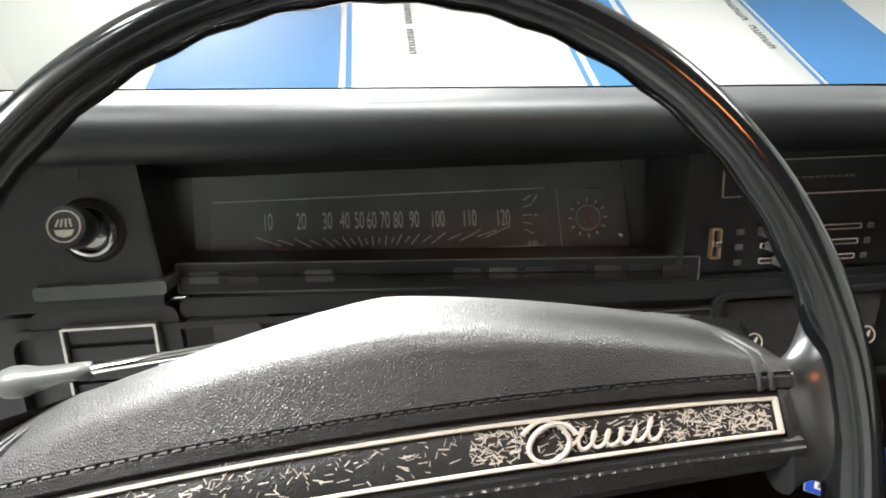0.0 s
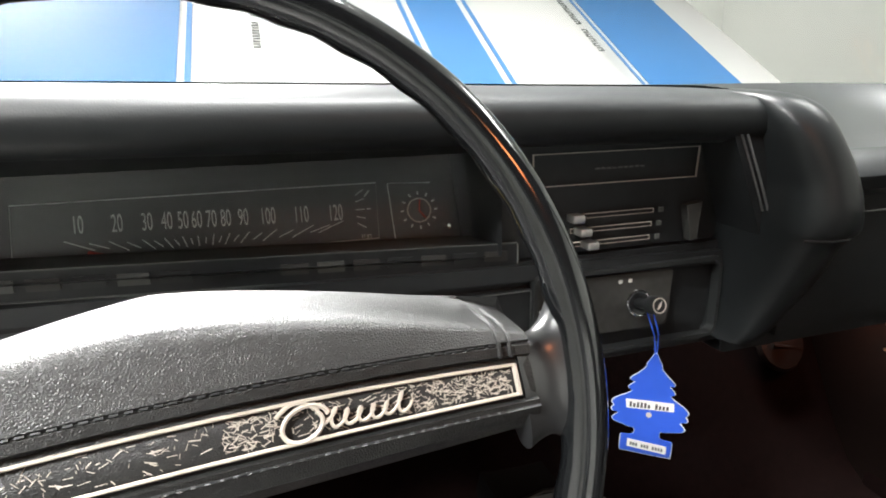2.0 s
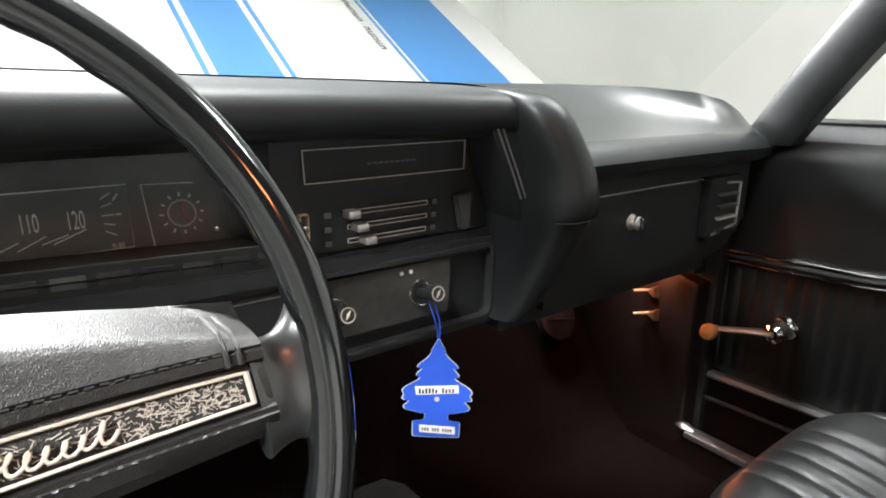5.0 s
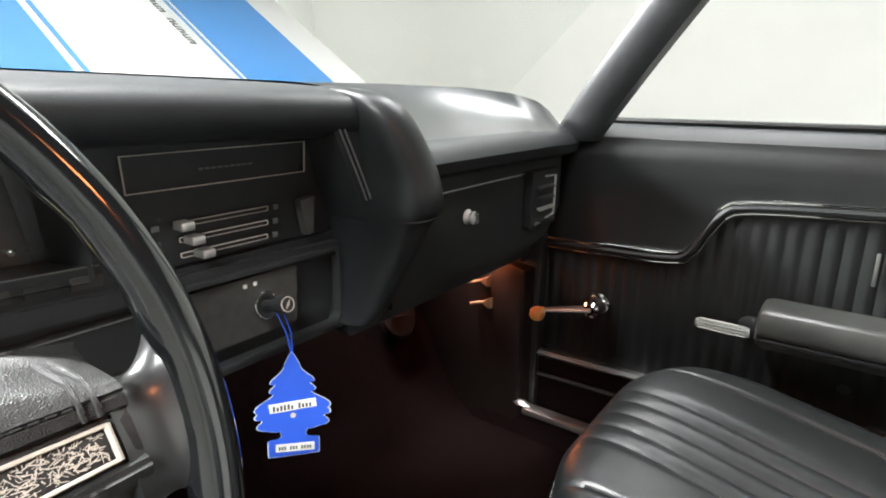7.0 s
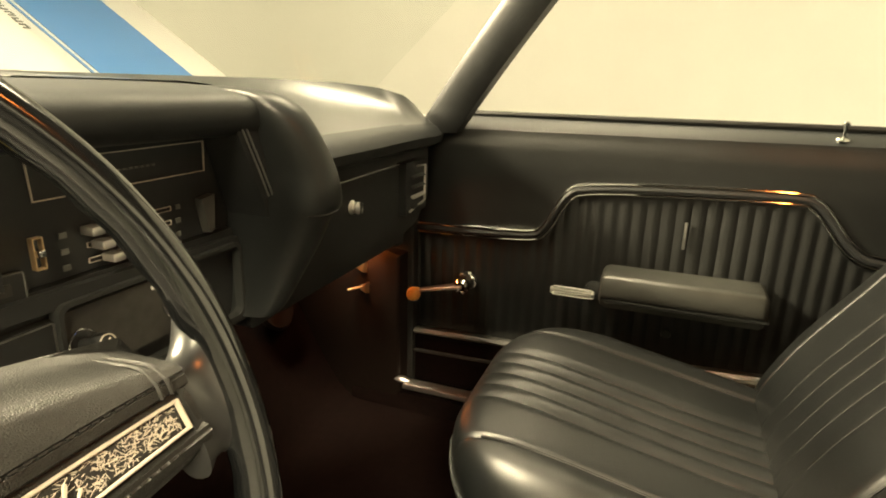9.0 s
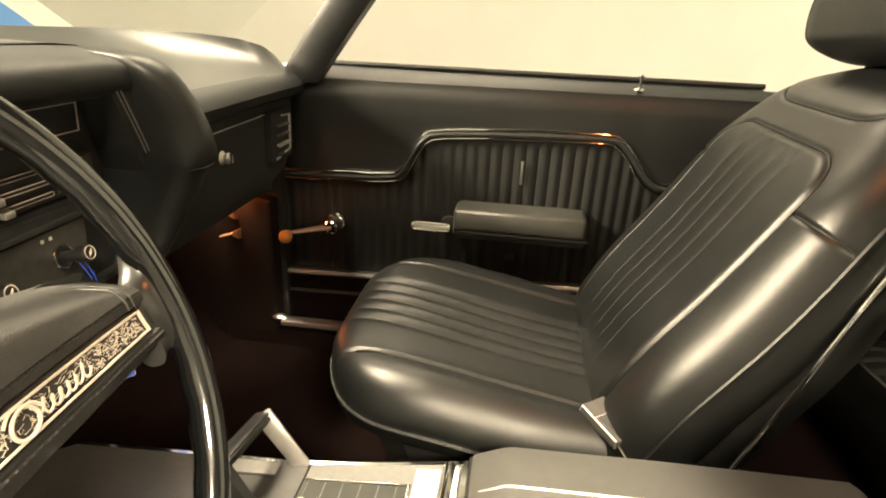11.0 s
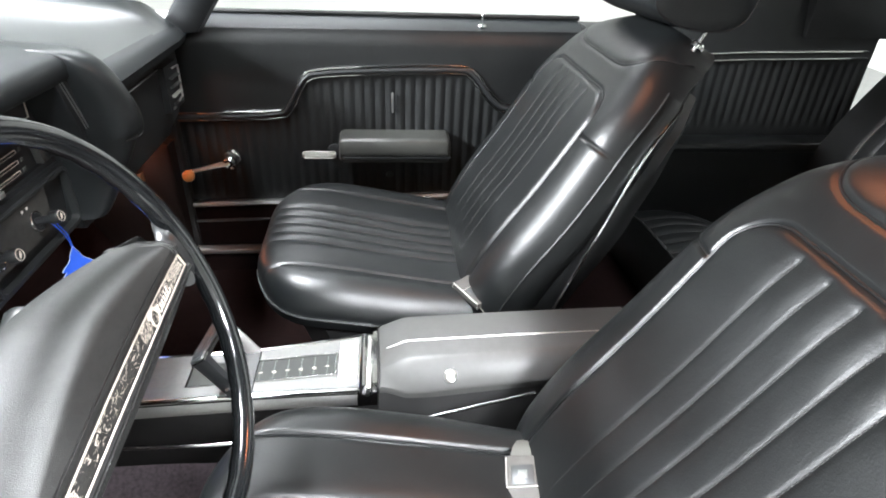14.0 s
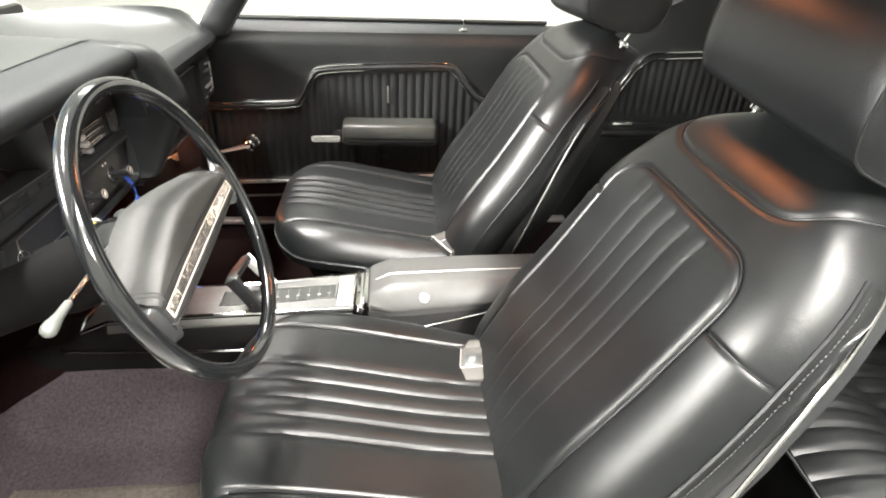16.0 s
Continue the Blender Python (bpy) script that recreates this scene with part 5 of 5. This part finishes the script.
def head_cushion(st, S0, turn, rise, hw, off):
    def S(s, h, n):
        return S0(s + off, h + rise * s, n + turn * s)

    bm = B()
    loops = []
    prof = [(0.634, 0.040), (0.632, 0.015), (0.640, -0.030), (0.664, -0.080), (0.686, -0.104), (0.715, -0.112), (0.760, -0.098), (0.792, -0.055), (0.802, 0.000), (0.796, 0.045), (0.772, 0.076), (0.725, 0.086), (0.675, 0.070), (0.645, 0.052)]
    pv = [(p.x, p.y) for p in smooth_line([(h, n, 0) for h, n in prof], 2, True)]
    ch = sum(p[0] for p in pv) / len(pv)
    cn = sum(p[1] for p in pv) / len(pv)
    for u, k in ((-1.0, 0.30), (-1.006, 0.70), (-1.0, 0.92), (-0.985, 0.975), (-0.95, 1.0), (-0.8, 1.0), (-0.4, 1.01), (0, 1.015), (0.4, 1.01), (0.8, 1.0), (0.95, 1.0), (0.985, 0.975), (1.0, 0.92), (1.006, 0.70), (1.0, 0.30)):
        loops.append([S(u * hw, ch + (h - ch) * k, cn + (n - cn) * k) for h, n in pv])
    loft(bm, loops)
    hr = part("headrest", bm, M_VINYL, st, "padded black vinyl headrest")
    for sg in (-1, 1):
        part("end_seam", tube(B(), [S(sg * hw * 0.985, ch + (h - ch) * 0.975, cn + (n - cn) * 0.975) for h, n in pv], 0.0018, 6, True), M_SEAM, hr)
        part("post", tube(B(), [S(sg * 0.132, 0.58, -0.066), S(sg * 0.132, 0.72, -0.060)], 0.0042, 10), M_CHROME, hr, "chrome headrest post")
        part("post_collar", lathe(B(), [(0.006, 0), (0.013, 0), (0.013, 0.006), (0.009, 0.010), (0.006, 0.010)], Matrix.Translation(S(sg * 0.132, 0.628, -0.066)) @ Matrix.Rotation(radians(30), 4, "X"), 14), M_CHROME, hr)


for cx, by, drv in ((-0.41, -0.12, True), (0.35, -0.09, False)):
    st, S = seat(cx, by, drv)
    cushion(st, cx if drv else cx - 0.01, 0.03 if drv else 0.0, 0.575 if drv else 0.562, 0.0 if drv else 0.014)
    head_cushion(st, S, 0.11 if drv else 0.02, 0.05 if drv else -0.05, 0.147 if drv else 0.138, -0.009 if drv else 0.0)


def buckle(place, turn, tail):
    bk = empty("seat_belt", "chrome push-button seat belt buckle on grey webbing", "seat belt", group="front seat belts")
    m = Matrix.Translation(place) @ turn
    case = part("buckle", box(B(), -0.0225, 0.0225, -0.036, 0.036, -0.008, 0.008, 0.003, m), M_CASE, bk, "satin grey metal buckle")
    for i in (-1, 1):
        part("edge_bead", tube(B(), [m @ Vector((i * 0.0212, y, z)) for y, z in ((-0.035, -0.004), (-0.034, 0.0066), (0.034, 0.0066), (0.035, -0.004))], 0.0015, 6), M_SATIN, case, "bright rolled edge")
    part("cross_bead", tube(B(), [m @ Vector((x, -0.0085, 0.0082)) for x in (-0.021, 0.021)], 0.0010, 6), M_SATIN, case)
    part("push_button", box(B(), -0.015, 0.015, -0.006, 0.022, 0.006, 0.0092, 0.002, m), M_DASH, bk, "dark push button")
    part("button_badge", box(B(), -0.006, 0.006, 0.002, 0.014, 0.0090, 0.0098, 0.0004, m), M_GREY, bk)
    part("tongue_slot", box(B(), -0.016, 0.016, -0.0285, -0.0275, -0.002, 0.002, 0.0, m), M_RUB, bk, smooth=False)
    bm = B()
    pts = smooth_line([m @ Vector((0, 0.024, 0))] + [Vector(t) for t in tail], 2)
    ax = (turn.to_3x3() @ Vector((1, 0, 0))).normalized()
    loft(bm, [[p - ax * 0.019, p + ax * 0.019, p + ax * 0.019 + Vector((0, 0.0015, 0.0025)), p - ax * 0.019 + Vector((0, 0.0015, 0.0025))] for p in pts])
    part("webbing", bm, M_BELT, bk, "grey woven webbing")


buckle((-0.296, -0.102, 0.571), Matrix.Rotation(radians(-98), 4, "Z") @ Matrix.Rotation(radians(10), 4, "X") @ Matrix.Rotation(radians(-12), 4, "Y"), [(-0.245, -0.118, 0.585), (-0.215, -0.135, 0.56), (-0.20, -0.15, 0.48)])
buckle((0.140, -0.096, 0.567), Matrix.Rotation(radians(128), 4, "Z") @ Matrix.Rotation(radians(-12), 4, "X"), [(0.112, -0.122, 0.556), (0.090, -0.140, 0.530), (0.075, -0.145, 0.45)])

# ---- centre console ----
con = empty("centre_console", "grey and chrome centre console with automatic shift gate", "console")
RIDGE = [(0.10, (-0.032, 0.553, 0.066)), (0.20, (-0.039, 0.550, 0.057)), (0.30, (-0.044, 0.546, 0.051)), (0.45, (-0.045, 0.540, 0.050)), (0.60, (-0.045, 0.530, 0.051)), (0.655, (-0.045, 0.505, 0.050))]


def ridge(y):
    """Centre, height and half width of the console's bright plate."""
    return tuple(lerp(y, [(k, v[i]) for k, v in RIDGE]) for i in range(3))


def on_plate(s, y, up=0.0):
    c, z, w = ridge(y)
    return Vector((c + s, y, z + 0.004 + up))


def plate_tile(bm, s0, s1, y0, y1, h, up=0.0):
    """A thin raised tile that follows the plate."""
    return loft(bm, [[on_plate(s0, y, up), on_plate(s0 + 0.0008, y, up + h), on_plate(s1 - 0.0008, y, up + h), on_plate(s1, y, up)] for y in (y0, (y0 + y1) / 2, y1)])


bm = B()
loops = []
for y in (0.86, 0.70, 0.66, 0.60, 0.45, 0.30, 0.20, 0.10, 0.05):
    c, z, w = ridge(max(0.10, min(0.655, y)))
    z, w = z - 0.004 - (0.03 if y > 0.68 else 0.0), w + 0.004
    loops.append([Vector((c + s, y, zz)) for s, zz in ((-w - 0.016, 0.30), (-w - 0.010, z - 0.06), (-w - 0.006, z - 0.020), (-w, z - 0.010), (-w + 0.004, z), (w - 0.004, z), (w, z - 0.010), (w + 0.006, z - 0.020), (w + 0.010, z - 0.06), (w + 0.016, 0.30))])
part("lower_body", loft(bm, loops), M_BLACK, con, "dark lower body")
part("side_trim", tube(B(), [(-0.121, 0.69, 0.480), (-0.123, 0.45, 0.474), (-0.123, 0.33, 0.474), (-0.123, 0.05, 0.503), (-0.123, -0.16, 0.558)], 0.003, 8), M_CHROME, con, "bright lower side line")
PY = [0.655, 0.63, 0.60, 0.52, 0.45, 0.38, 0.30, 0.25, 0.20, 0.15, 0.10]
part("shift_plate", loft(B(), [[Vector((ridge(y)[0] + s * ridge(y)[2], y, ridge(y)[1] + dz)) for s, dz in ((-1, -0.006), (-0.95, 0.004), (0.95, 0.004), (1, -0.006))] for y in PY]), M_PLATE, con, "brushed bright shift plate")
for sg in (-1, 1):
    part("plate_border", tube(B(), [(ridge(y)[0] + sg * (ridge(y)[2] + 0.001), y, ridge(y)[1] + 0.001) for y in PY], 0.0042, 8), M_CHROME, con, "chrome plate border")
part("side_moulding", loft(B(), [[Vector((ridge(y)[0] - ridge(y)[2] - d, y, ridge(y)[1] - e)) for d, e in ((0.003, 0.006), (0.009, 0.016), (0.0095, 0.022), (0.004, 0.024))] for y in PY[2:]]), M_BRUSH, con, "bright sloping side moulding")
part("front_border", tube(B(), [(-0.095, 0.655, 0.506), (-0.045, 0.668, 0.504), (0.005, 0.655, 0.506)], 0.0042, 8), M_CHROME, con)
part("gate_recess", plate_tile(B(), -0.027, 0.021, 0.156, 0.385, 0.0012), M_DIM, con, "dark shift gate panel")
for s0, s1 in ((-0.0295, -0.027), (0.021, 0.0235)):
    part("gate_frame", plate_tile(B(), s0, s1, 0.153, 0.388, 0.0030), M_CHROME, con)
for y0, y1 in ((0.1535, 0.156), (0.385, 0.3875)):
    part("gate_frame", plate_tile(B(), -0.0295, 0.0235, y0, y1, 0.0030), M_CHROME, con)
for k in range(6):
    y = 0.169 + 0.0213 * k
    part("gate_mark", plate_tile(B(), -0.026, 0.020, y - 0.00035, y + 0.00035, 0.0004, 0.0012), M_GREY, con, smooth=False)
    part("gate_letter", plate_tile(B(), -0.0078, -0.0062, y - 0.0034, y + 0.0034, 0.0004, 0.0016), M_IVORY, con, smooth=False)
    if k in (1, 2, 4):
        part("gate_letter", plate_tile(B(), -0.0108, -0.0096, y - 0.0034, y + 0.0015 * (k % 3), 0.0004, 0.0016), M_IVORY, con, smooth=False)
part("blank_pad", loft(B(), [[on_plate(s, y, u) for s, u in ((-0.052, 0.0), (-0.050, 0.0022), (0.050, 0.0022), (0.052, 0.0))] for y in (0.121, 0.150)]), M_SATIN, con, "plain silver plate")
hoop = [[Vector((-0.032 + s, y, z)) for s, z in ((-0.076, 0.520), (-0.075, 0.545 + dz), (-0.066, 0.556 + dz), (0.060, 0.556 + dz), (0.069, 0.545 + dz), (0.070, 0.520))] for y, dz in ((0.119, 0.000), (0.115, 0.006), (0.109, 0.008), (0.104, 0.003), (0.099, 0.003), (0.095, 0.011), (0.088, 0.013))]
part("end_hoop", loft(B(), hoop), M_CHROME, con, "chrome end hoop")
# rear box with lid: a broad flat top, a sloping side, a chamfered front
bm = B()
loops = []
for y, zf, zt, zn in ((0.084, 0.572, 0.574, 0.566), (0.080, 0.577, 0.578, 0.569), (0.044, 0.588, 0.599, 0.562), (0.034, 0.590, 0.602, 0.561), (-0.14, 0.596, 0.610, 0.577), (-0.350, 0.600, 0.616, 0.592), (-0.364, 0.592, 0.607, 0.588), (-0.376, 0.56, 0.565, 0.56)):
    g = 0.006 * (y > 0.05)
    loops.append([Vector((x, y, z)) for x, z in ((0.040 - g, 0.50), (0.046 - g, zf - 0.012), (0.040 - g, zf - 0.002), (0.033 - g, zf), (-0.030, (zf + zt) / 2 + 0.001), (-0.076, zt), (-0.084 + g, zt - 0.002), (-0.112 + g * 0.6, zn), (-0.113 + g * 0.6, zn - 0.006), (-0.106 + g, zn - 0.009), (-0.100, 0.50))])
part("storage_box", loft(bm, loops), M_BOX, con, "satin grey storage box with lid")
part("box_pedestal", loft(B(), [[Vector((x, y, z)) for x, z in ((0.030, 0.28), (0.036, zz), (-0.098, zz), (-0.112, zz - 0.03), (-0.118, 0.28))] for y, zz in ((0.086, 0.552), (0.0, 0.552), (-0.14, 0.566), (-0.362, 0.572))]), M_RUB, con, "black lower box")
part("lid_line", tube(B(), [(-0.034, 0.074, 0.5805), (-0.035, 0.044, 0.5960), (-0.036, 0.032, 0.5985), (-0.037, -0.14, 0.6055), (-0.038, -0.352, 0.6095)], 0.0020, 6, flat=0.5), M_SATIN, con, "bright lid edge line")
part("front_groove", tube(B(), [(0.036, 0.0855, 0.566), (-0.030, 0.0855, 0.5745), (-0.078, 0.0855, 0.5745), (-0.108, 0.0855, 0.566)], 0.0018, 6), M_RUB, con)
lockm = Matrix.Translation((-0.100, -0.027, 0.5785)) @ Matrix.Rotation(radians(-58), 4, "Y")
part("box_lock", lathe(B(), [(0, 0), (0.0105, 0), (0.0105, 0.003), (0.0085, 0.0042), (0.0070, 0.0030), (0.0052, 0.0030), (0.0045, 0.0042), (0, 0.0042)], lockm, 24), M_SATIN, con, "round chrome key lock")
part("key_slot", box(B(), -0.0006, 0.0006, -0.003, 0.003, 0.0042, 0.0047, 0.0, lockm), M_RUB, con, smooth=False)

# gear lever: a staple of two leaning legs and a ribbed grip across the top
shf = empty("gear_shifter", "black and chrome gear lever with ribbed staple handle", "gear lever")


def bar(bm, a, b, wide, thick, up, taper=1.0):
    a, b = Vector(a), Vector(b)
    ax = (b - a).normalized()
    side = ax.cross(Vector(up)).normalized()
    top = side.cross(ax).normalized()
    loops = []
    for p, k in ((a, 0.82), (a + ax * 0.002, 1.0), (b - ax * 0.002, taper), (b, taper * 0.82)):
        c = 0.24
        loops.append([p + side * wide / 2 * i * k + top * thick / 2 * j * k for i, j in ((-1, -1 + c), (-1, 1 - c), (-1 + c, 1), (1 - c, 1), (1, 1 - c), (1, -1 + c), (1 - c, -1), (-1 + c, -1))])
    return loft(bm, loops)


GA, GB = Vector((-0.098, 0.346, 0.626)), Vector((0.012, 0.342, 0.611))
grip = part("grip", bar(B(), GA, GB, 0.019, 0.013, (0, 0.35, 1)), M_DASH, shf, "black ribbed grip bar")
for k in range(22):
    p = GA.lerp(GB, 0.12 + 0.036 * k)
    part("grip_rib", bar(B(), p, p + Vector((0.0022, 0, -0.0003)), 0.0205, 0.0142, (0, 0.35, 1)), M_DASH, grip, smooth=False)
for dy, dz in ((0.0100, 0.0022), (-0.0096, 0.0048)):
    part("grip_edge", tube(B(), [GA + Vector((0.008, dy, dz)), GB + Vector((-0.003, dy, dz))], 0.0013, 6), M_CHROME, grip, "thin chrome edge")
near = part("handle_leg", bar(B(), (-0.095, 0.349, 0.630), (-0.094, 0.303, 0.552), 0.017, 0.024, (0, 1, 0.5), 0.85), M_DASH, shf, "black faceted near leg")
part("leg_seam", tube(B(), [(-0.1045, 0.356, 0.620), (-0.1045, 0.336, 0.6315), (-0.0865, 0.336, 0.6315)], 0.0011, 6), M_CHROME, near)
part("leg_screw", lathe(B(), [(0, 0), (0.0032, 0), (0.0028, 0.0014), (0, 0.0018)], Matrix.Translation((-0.1025, 0.314, 0.570)) @ Matrix.Rotation(radians(-90), 4, "Y"), 12), M_CHROME, near)
part("handle_leg", bar(B(), (0.010, 0.344, 0.616), (0.000, 0.288, 0.548), 0.006, 0.022, (0, 1, 0.6), 0.9), M_SATIN, shf, "flat chrome far leg")
part("lever_base", plate_tile(B(), -0.056, 0.048, 0.282, 0.318, 0.004), M_DASH, shf)

# ---- air freshener hanging from the lighter ----
fr = empty("air_freshener", "blue tree-shaped card air freshener on a string", "air freshener")
half_tree = [(0.0, 0.0), (0.0035, -0.0065), (0.0082, -0.0155), (0.0075, -0.018), (0.0125, -0.0245), (0.0195, -0.0305), (0.0228, -0.0345), (0.0205, -0.0368), (0.0160, -0.036),
             (0.0215, -0.0415), (0.0238, -0.0445), (0.0215, -0.0468), (0.0185, -0.0480), (0.0255, -0.0535), (0.0335, -0.0580), (0.0378, -0.0625), (0.0388, -0.0655), (0.0355, -0.0690), (0.0388, -0.0720),
             (0.0378, -0.0757), (0.0300, -0.0765), (0.0355, -0.0815), (0.0372, -0.0850), (0.0330, -0.0882), (0.0250, -0.0895), (0.0180, -0.0917), (0.0135, -0.0910), (0.0125, -0.0960), (0.0135, -0.0995),
             (0.0170, -0.1015), (0.0255, -0.1020), (0.0265, -0.1035), (0.0264, -0.1200), (0.0250, -0.1215)]
outline = half_tree + [(-x, z) for x, z in half_tree[::-1]][:-1]
outline = [(p.x, p.y) for p in smooth_line([(x, z, 0) for x, z in outline], 1, True)]
TM = Matrix.Translation((0.0079, 0.5290, 0.7600)) @ Matrix.Rotation(radians(-37), 4, "Z") @ Matrix.Rotation(radians(2), 4, "Y")
part("card", prism(B(), outline, 0.0, 0.002, TM), M_CARD, fr, "blue printed card", smooth=False)
part("card_edge", prism(B(), [(x * 1.03, z * 1.012 + 0.0006) for x, z in outline], 0.0006, 0.0014, TM), M_CARDEDGE, fr, smooth=False)
part("label_panel", prism(B(), [(-0.025, -0.0585), (0.0235, -0.0553), (0.0245, -0.0650), (-0.0235, -0.0690)], -0.0004, 0.0, TM), M_CARDEDGE, fr, "cream label panel", smooth=False)
part("label_panel", prism(B(), [(-0.0190, -0.1062), (0.0215, -0.1078), (0.0215, -0.1175), (-0.0190, -0.1155)], -0.0004, 0.0, TM), M_CARDEDGE, fr, "cream label panel", smooth=False)
for k in range(11):
    if k == 6:
        continue
    x, z, h = -0.0205 + 0.0037 * k, -0.0610 + 0.00025 * k, 0.0062 if k in (0, 2, 3, 4, 7) else 0.0045
    part("name_bar", prism(B(), [(x, z - 0.0062 + h), (x + 0.0024, z - 0.0060 + h), (x + 0.0024, z - 0.0060), (x, z - 0.0062)], -0.0007, -0.0004, TM), M_INK, fr, smooth=False)
for k in range(12):
    if k in (3, 7):
        continue
    x, z = -0.0160 + 0.0029 * k, -0.1095 - 0.00012 * k
    part("name_bar", prism(B(), [(x, z), (x + 0.0020, z), (x + 0.0020, z - 0.0040), (x, z - 0.0040)], -0.0007, -0.0004, TM), M_GREY, fr, smooth=False)
part("round_mark", lathe(B(), [(0, 0), (0.003, 0), (0.003, 0.0005), (0, 0.0005)], TM @ Matrix.Translation((0.0, 0.0, -0.0735)) @ KX, 12), M_IVORY, fr)
part("string", tube(B(), smooth_line([TM @ Vector((0, 0.001, -0.012)), (0.007, 0.531, 0.775), (0.004, 0.540, 0.795), (0.005, 0.546, 0.802)], 2), 0.0007, 5), M_CARD, fr)
part("string", tube(B(), smooth_line([TM @ Vector((0, 0.001, -0.012)), (0.012, 0.531, 0.775), (0.011, 0.540, 0.795), (0.011, 0.546, 0.802)], 2), 0.0007, 5), M_CARD, fr)

# ---- rear compartment ----
rear = empty("rear_bench", "black vinyl rear bench with pleated cushion", "car seat")


def rear_cush(u, v):
    x = MID - 0.66 + 1.32 * u
    y = -0.60 - 0.50 * v
    z = 0.50 + 0.045 * math.sin(math.pi * min(1.0, v * 1.6 + 0.15)) ** 0.7 - 0.04 * v - 0.05 * (abs(2 * u - 1)) ** 8
    z -= 0.03 * math.exp(-((x - MID) / 0.10) ** 2)
    d = (x % 0.045) - 0.0225
    if abs(abs(x - MID) - 0.35) < 0.22:
        z -= 0.005 * groove(d, 0.005)
    return Vector((x, y, z))


part("cushion", grid(B(), rear_cush, 200, 24), M_VINYL, rear, "pleated black cushion")
part("cushion_front", grid(B(), lambda u, v: Vector((MID - 0.66 + 1.32 * u, -0.60 + 0.03 * math.sin(v * 2.2) - 0.02 * v, rear_cush(u, 0.0).z - 0.17 * v)), 40, 6), M_VINYL, rear)
part("front_piping", tube(B(), [rear_cush(k / 30, 0.0) + Vector((0, 0.004, 0)) for k in range(31)], 0.0030, 6), M_PIPE, rear)


def rear_back(u, v):
    x = MID - 0.66 + 1.32 * u
    h = 0.56 * v
    b = Vector((x, -1.05, 0.47)) + Vector((0, -0.42, 0.907)) * h
    n = 0.03 * math.sin(math.pi * min(1, v * 1.1)) - 0.05 * step(0.85, 1.0, v)
    d = (x % 0.045) - 0.0225
    if abs(abs(x - MID) - 0.35) < 0.20 and v < 0.8:
        n -= 0.005 * groove(d, 0.005)
    return b + Vector((0, 0.907, 0.42)) * n


part("backrest", grid(B(), rear_back, 200, 24), M_VINYL, rear, "pleated black backrest")
part("parcel_shelf", box(B(), MID - 0.70, MID + 0.70, -1.62, -1.26, 0.94, 0.96, 0.01), M_DASH, body)
qt = empty("rear_side_panel", "black vinyl rear side panel with bright trim and ashtray", "side panel")


def q_at(u, v):
    y = -0.44 - 0.80 * u
    z = 0.24 + (0.715 + 0.175 * step(-0.50, -1.10, y)) * v
    x = 0.715 + 0.03 * step(0.92, 0.97, z) * (1 - step(-0.5, -0.8, y))
    if 0.72 < z < 0.89:
        d = (y % 0.026) / 0.026
        x += 0.004 * (1 - abs(2 * d - 1) ** 0.6)
    return Vector((x, y, z))


part("panel", grid(B(), q_at, 180, 60), M_DOORV, qt, "black ribbed vinyl panel")
qline = smooth_line([(0.711, -0.58, 0.74), (0.711, -0.66, 0.775), (0.711, -0.73, 0.895), (0.711, -0.80, 0.905), (0.711, -1.22, 0.915)], 2)
part("trim_bead", tube(B(), qline, 0.003, 8), M_CHROME, qt, "bright trim line")
part("trim_bead", tube(B(), [p + Vector((0, -0.004, -0.018)) for p in qline], 0.0024, 8), M_CHROME, qt)
part("arm_ledge", box(B(), 0.635, 0.715, -1.20, -0.60, 0.655, 0.685, 0.012), M_VINYL, qt, "padded side ledge")
part("ashtray", box(B(), 0.66, 0.70, -0.72, -0.655, 0.686, 0.700, 0.004), M_CHROME, qt, "small chrome ashtray lid")
part("window_ledge", loft(B(), [[Vector((x, y, 0.955 + 0.175 * step(-0.50, -1.10, y) + dz)) for x, dz in ((0.713, 0.0), (0.74, 0.006), (0.80, 0.004), (0.80, -0.05), (0.74, -0.05))] for y in [-0.44 - 0.05 * k for k in range(17)]]), M_VINYL, qt, "padded window ledge")
part("seam_strip", box(B(), 0.700, 0.76, -0.445, -0.437, 0.40, 0.955, 0.002), M_RUB, qt)
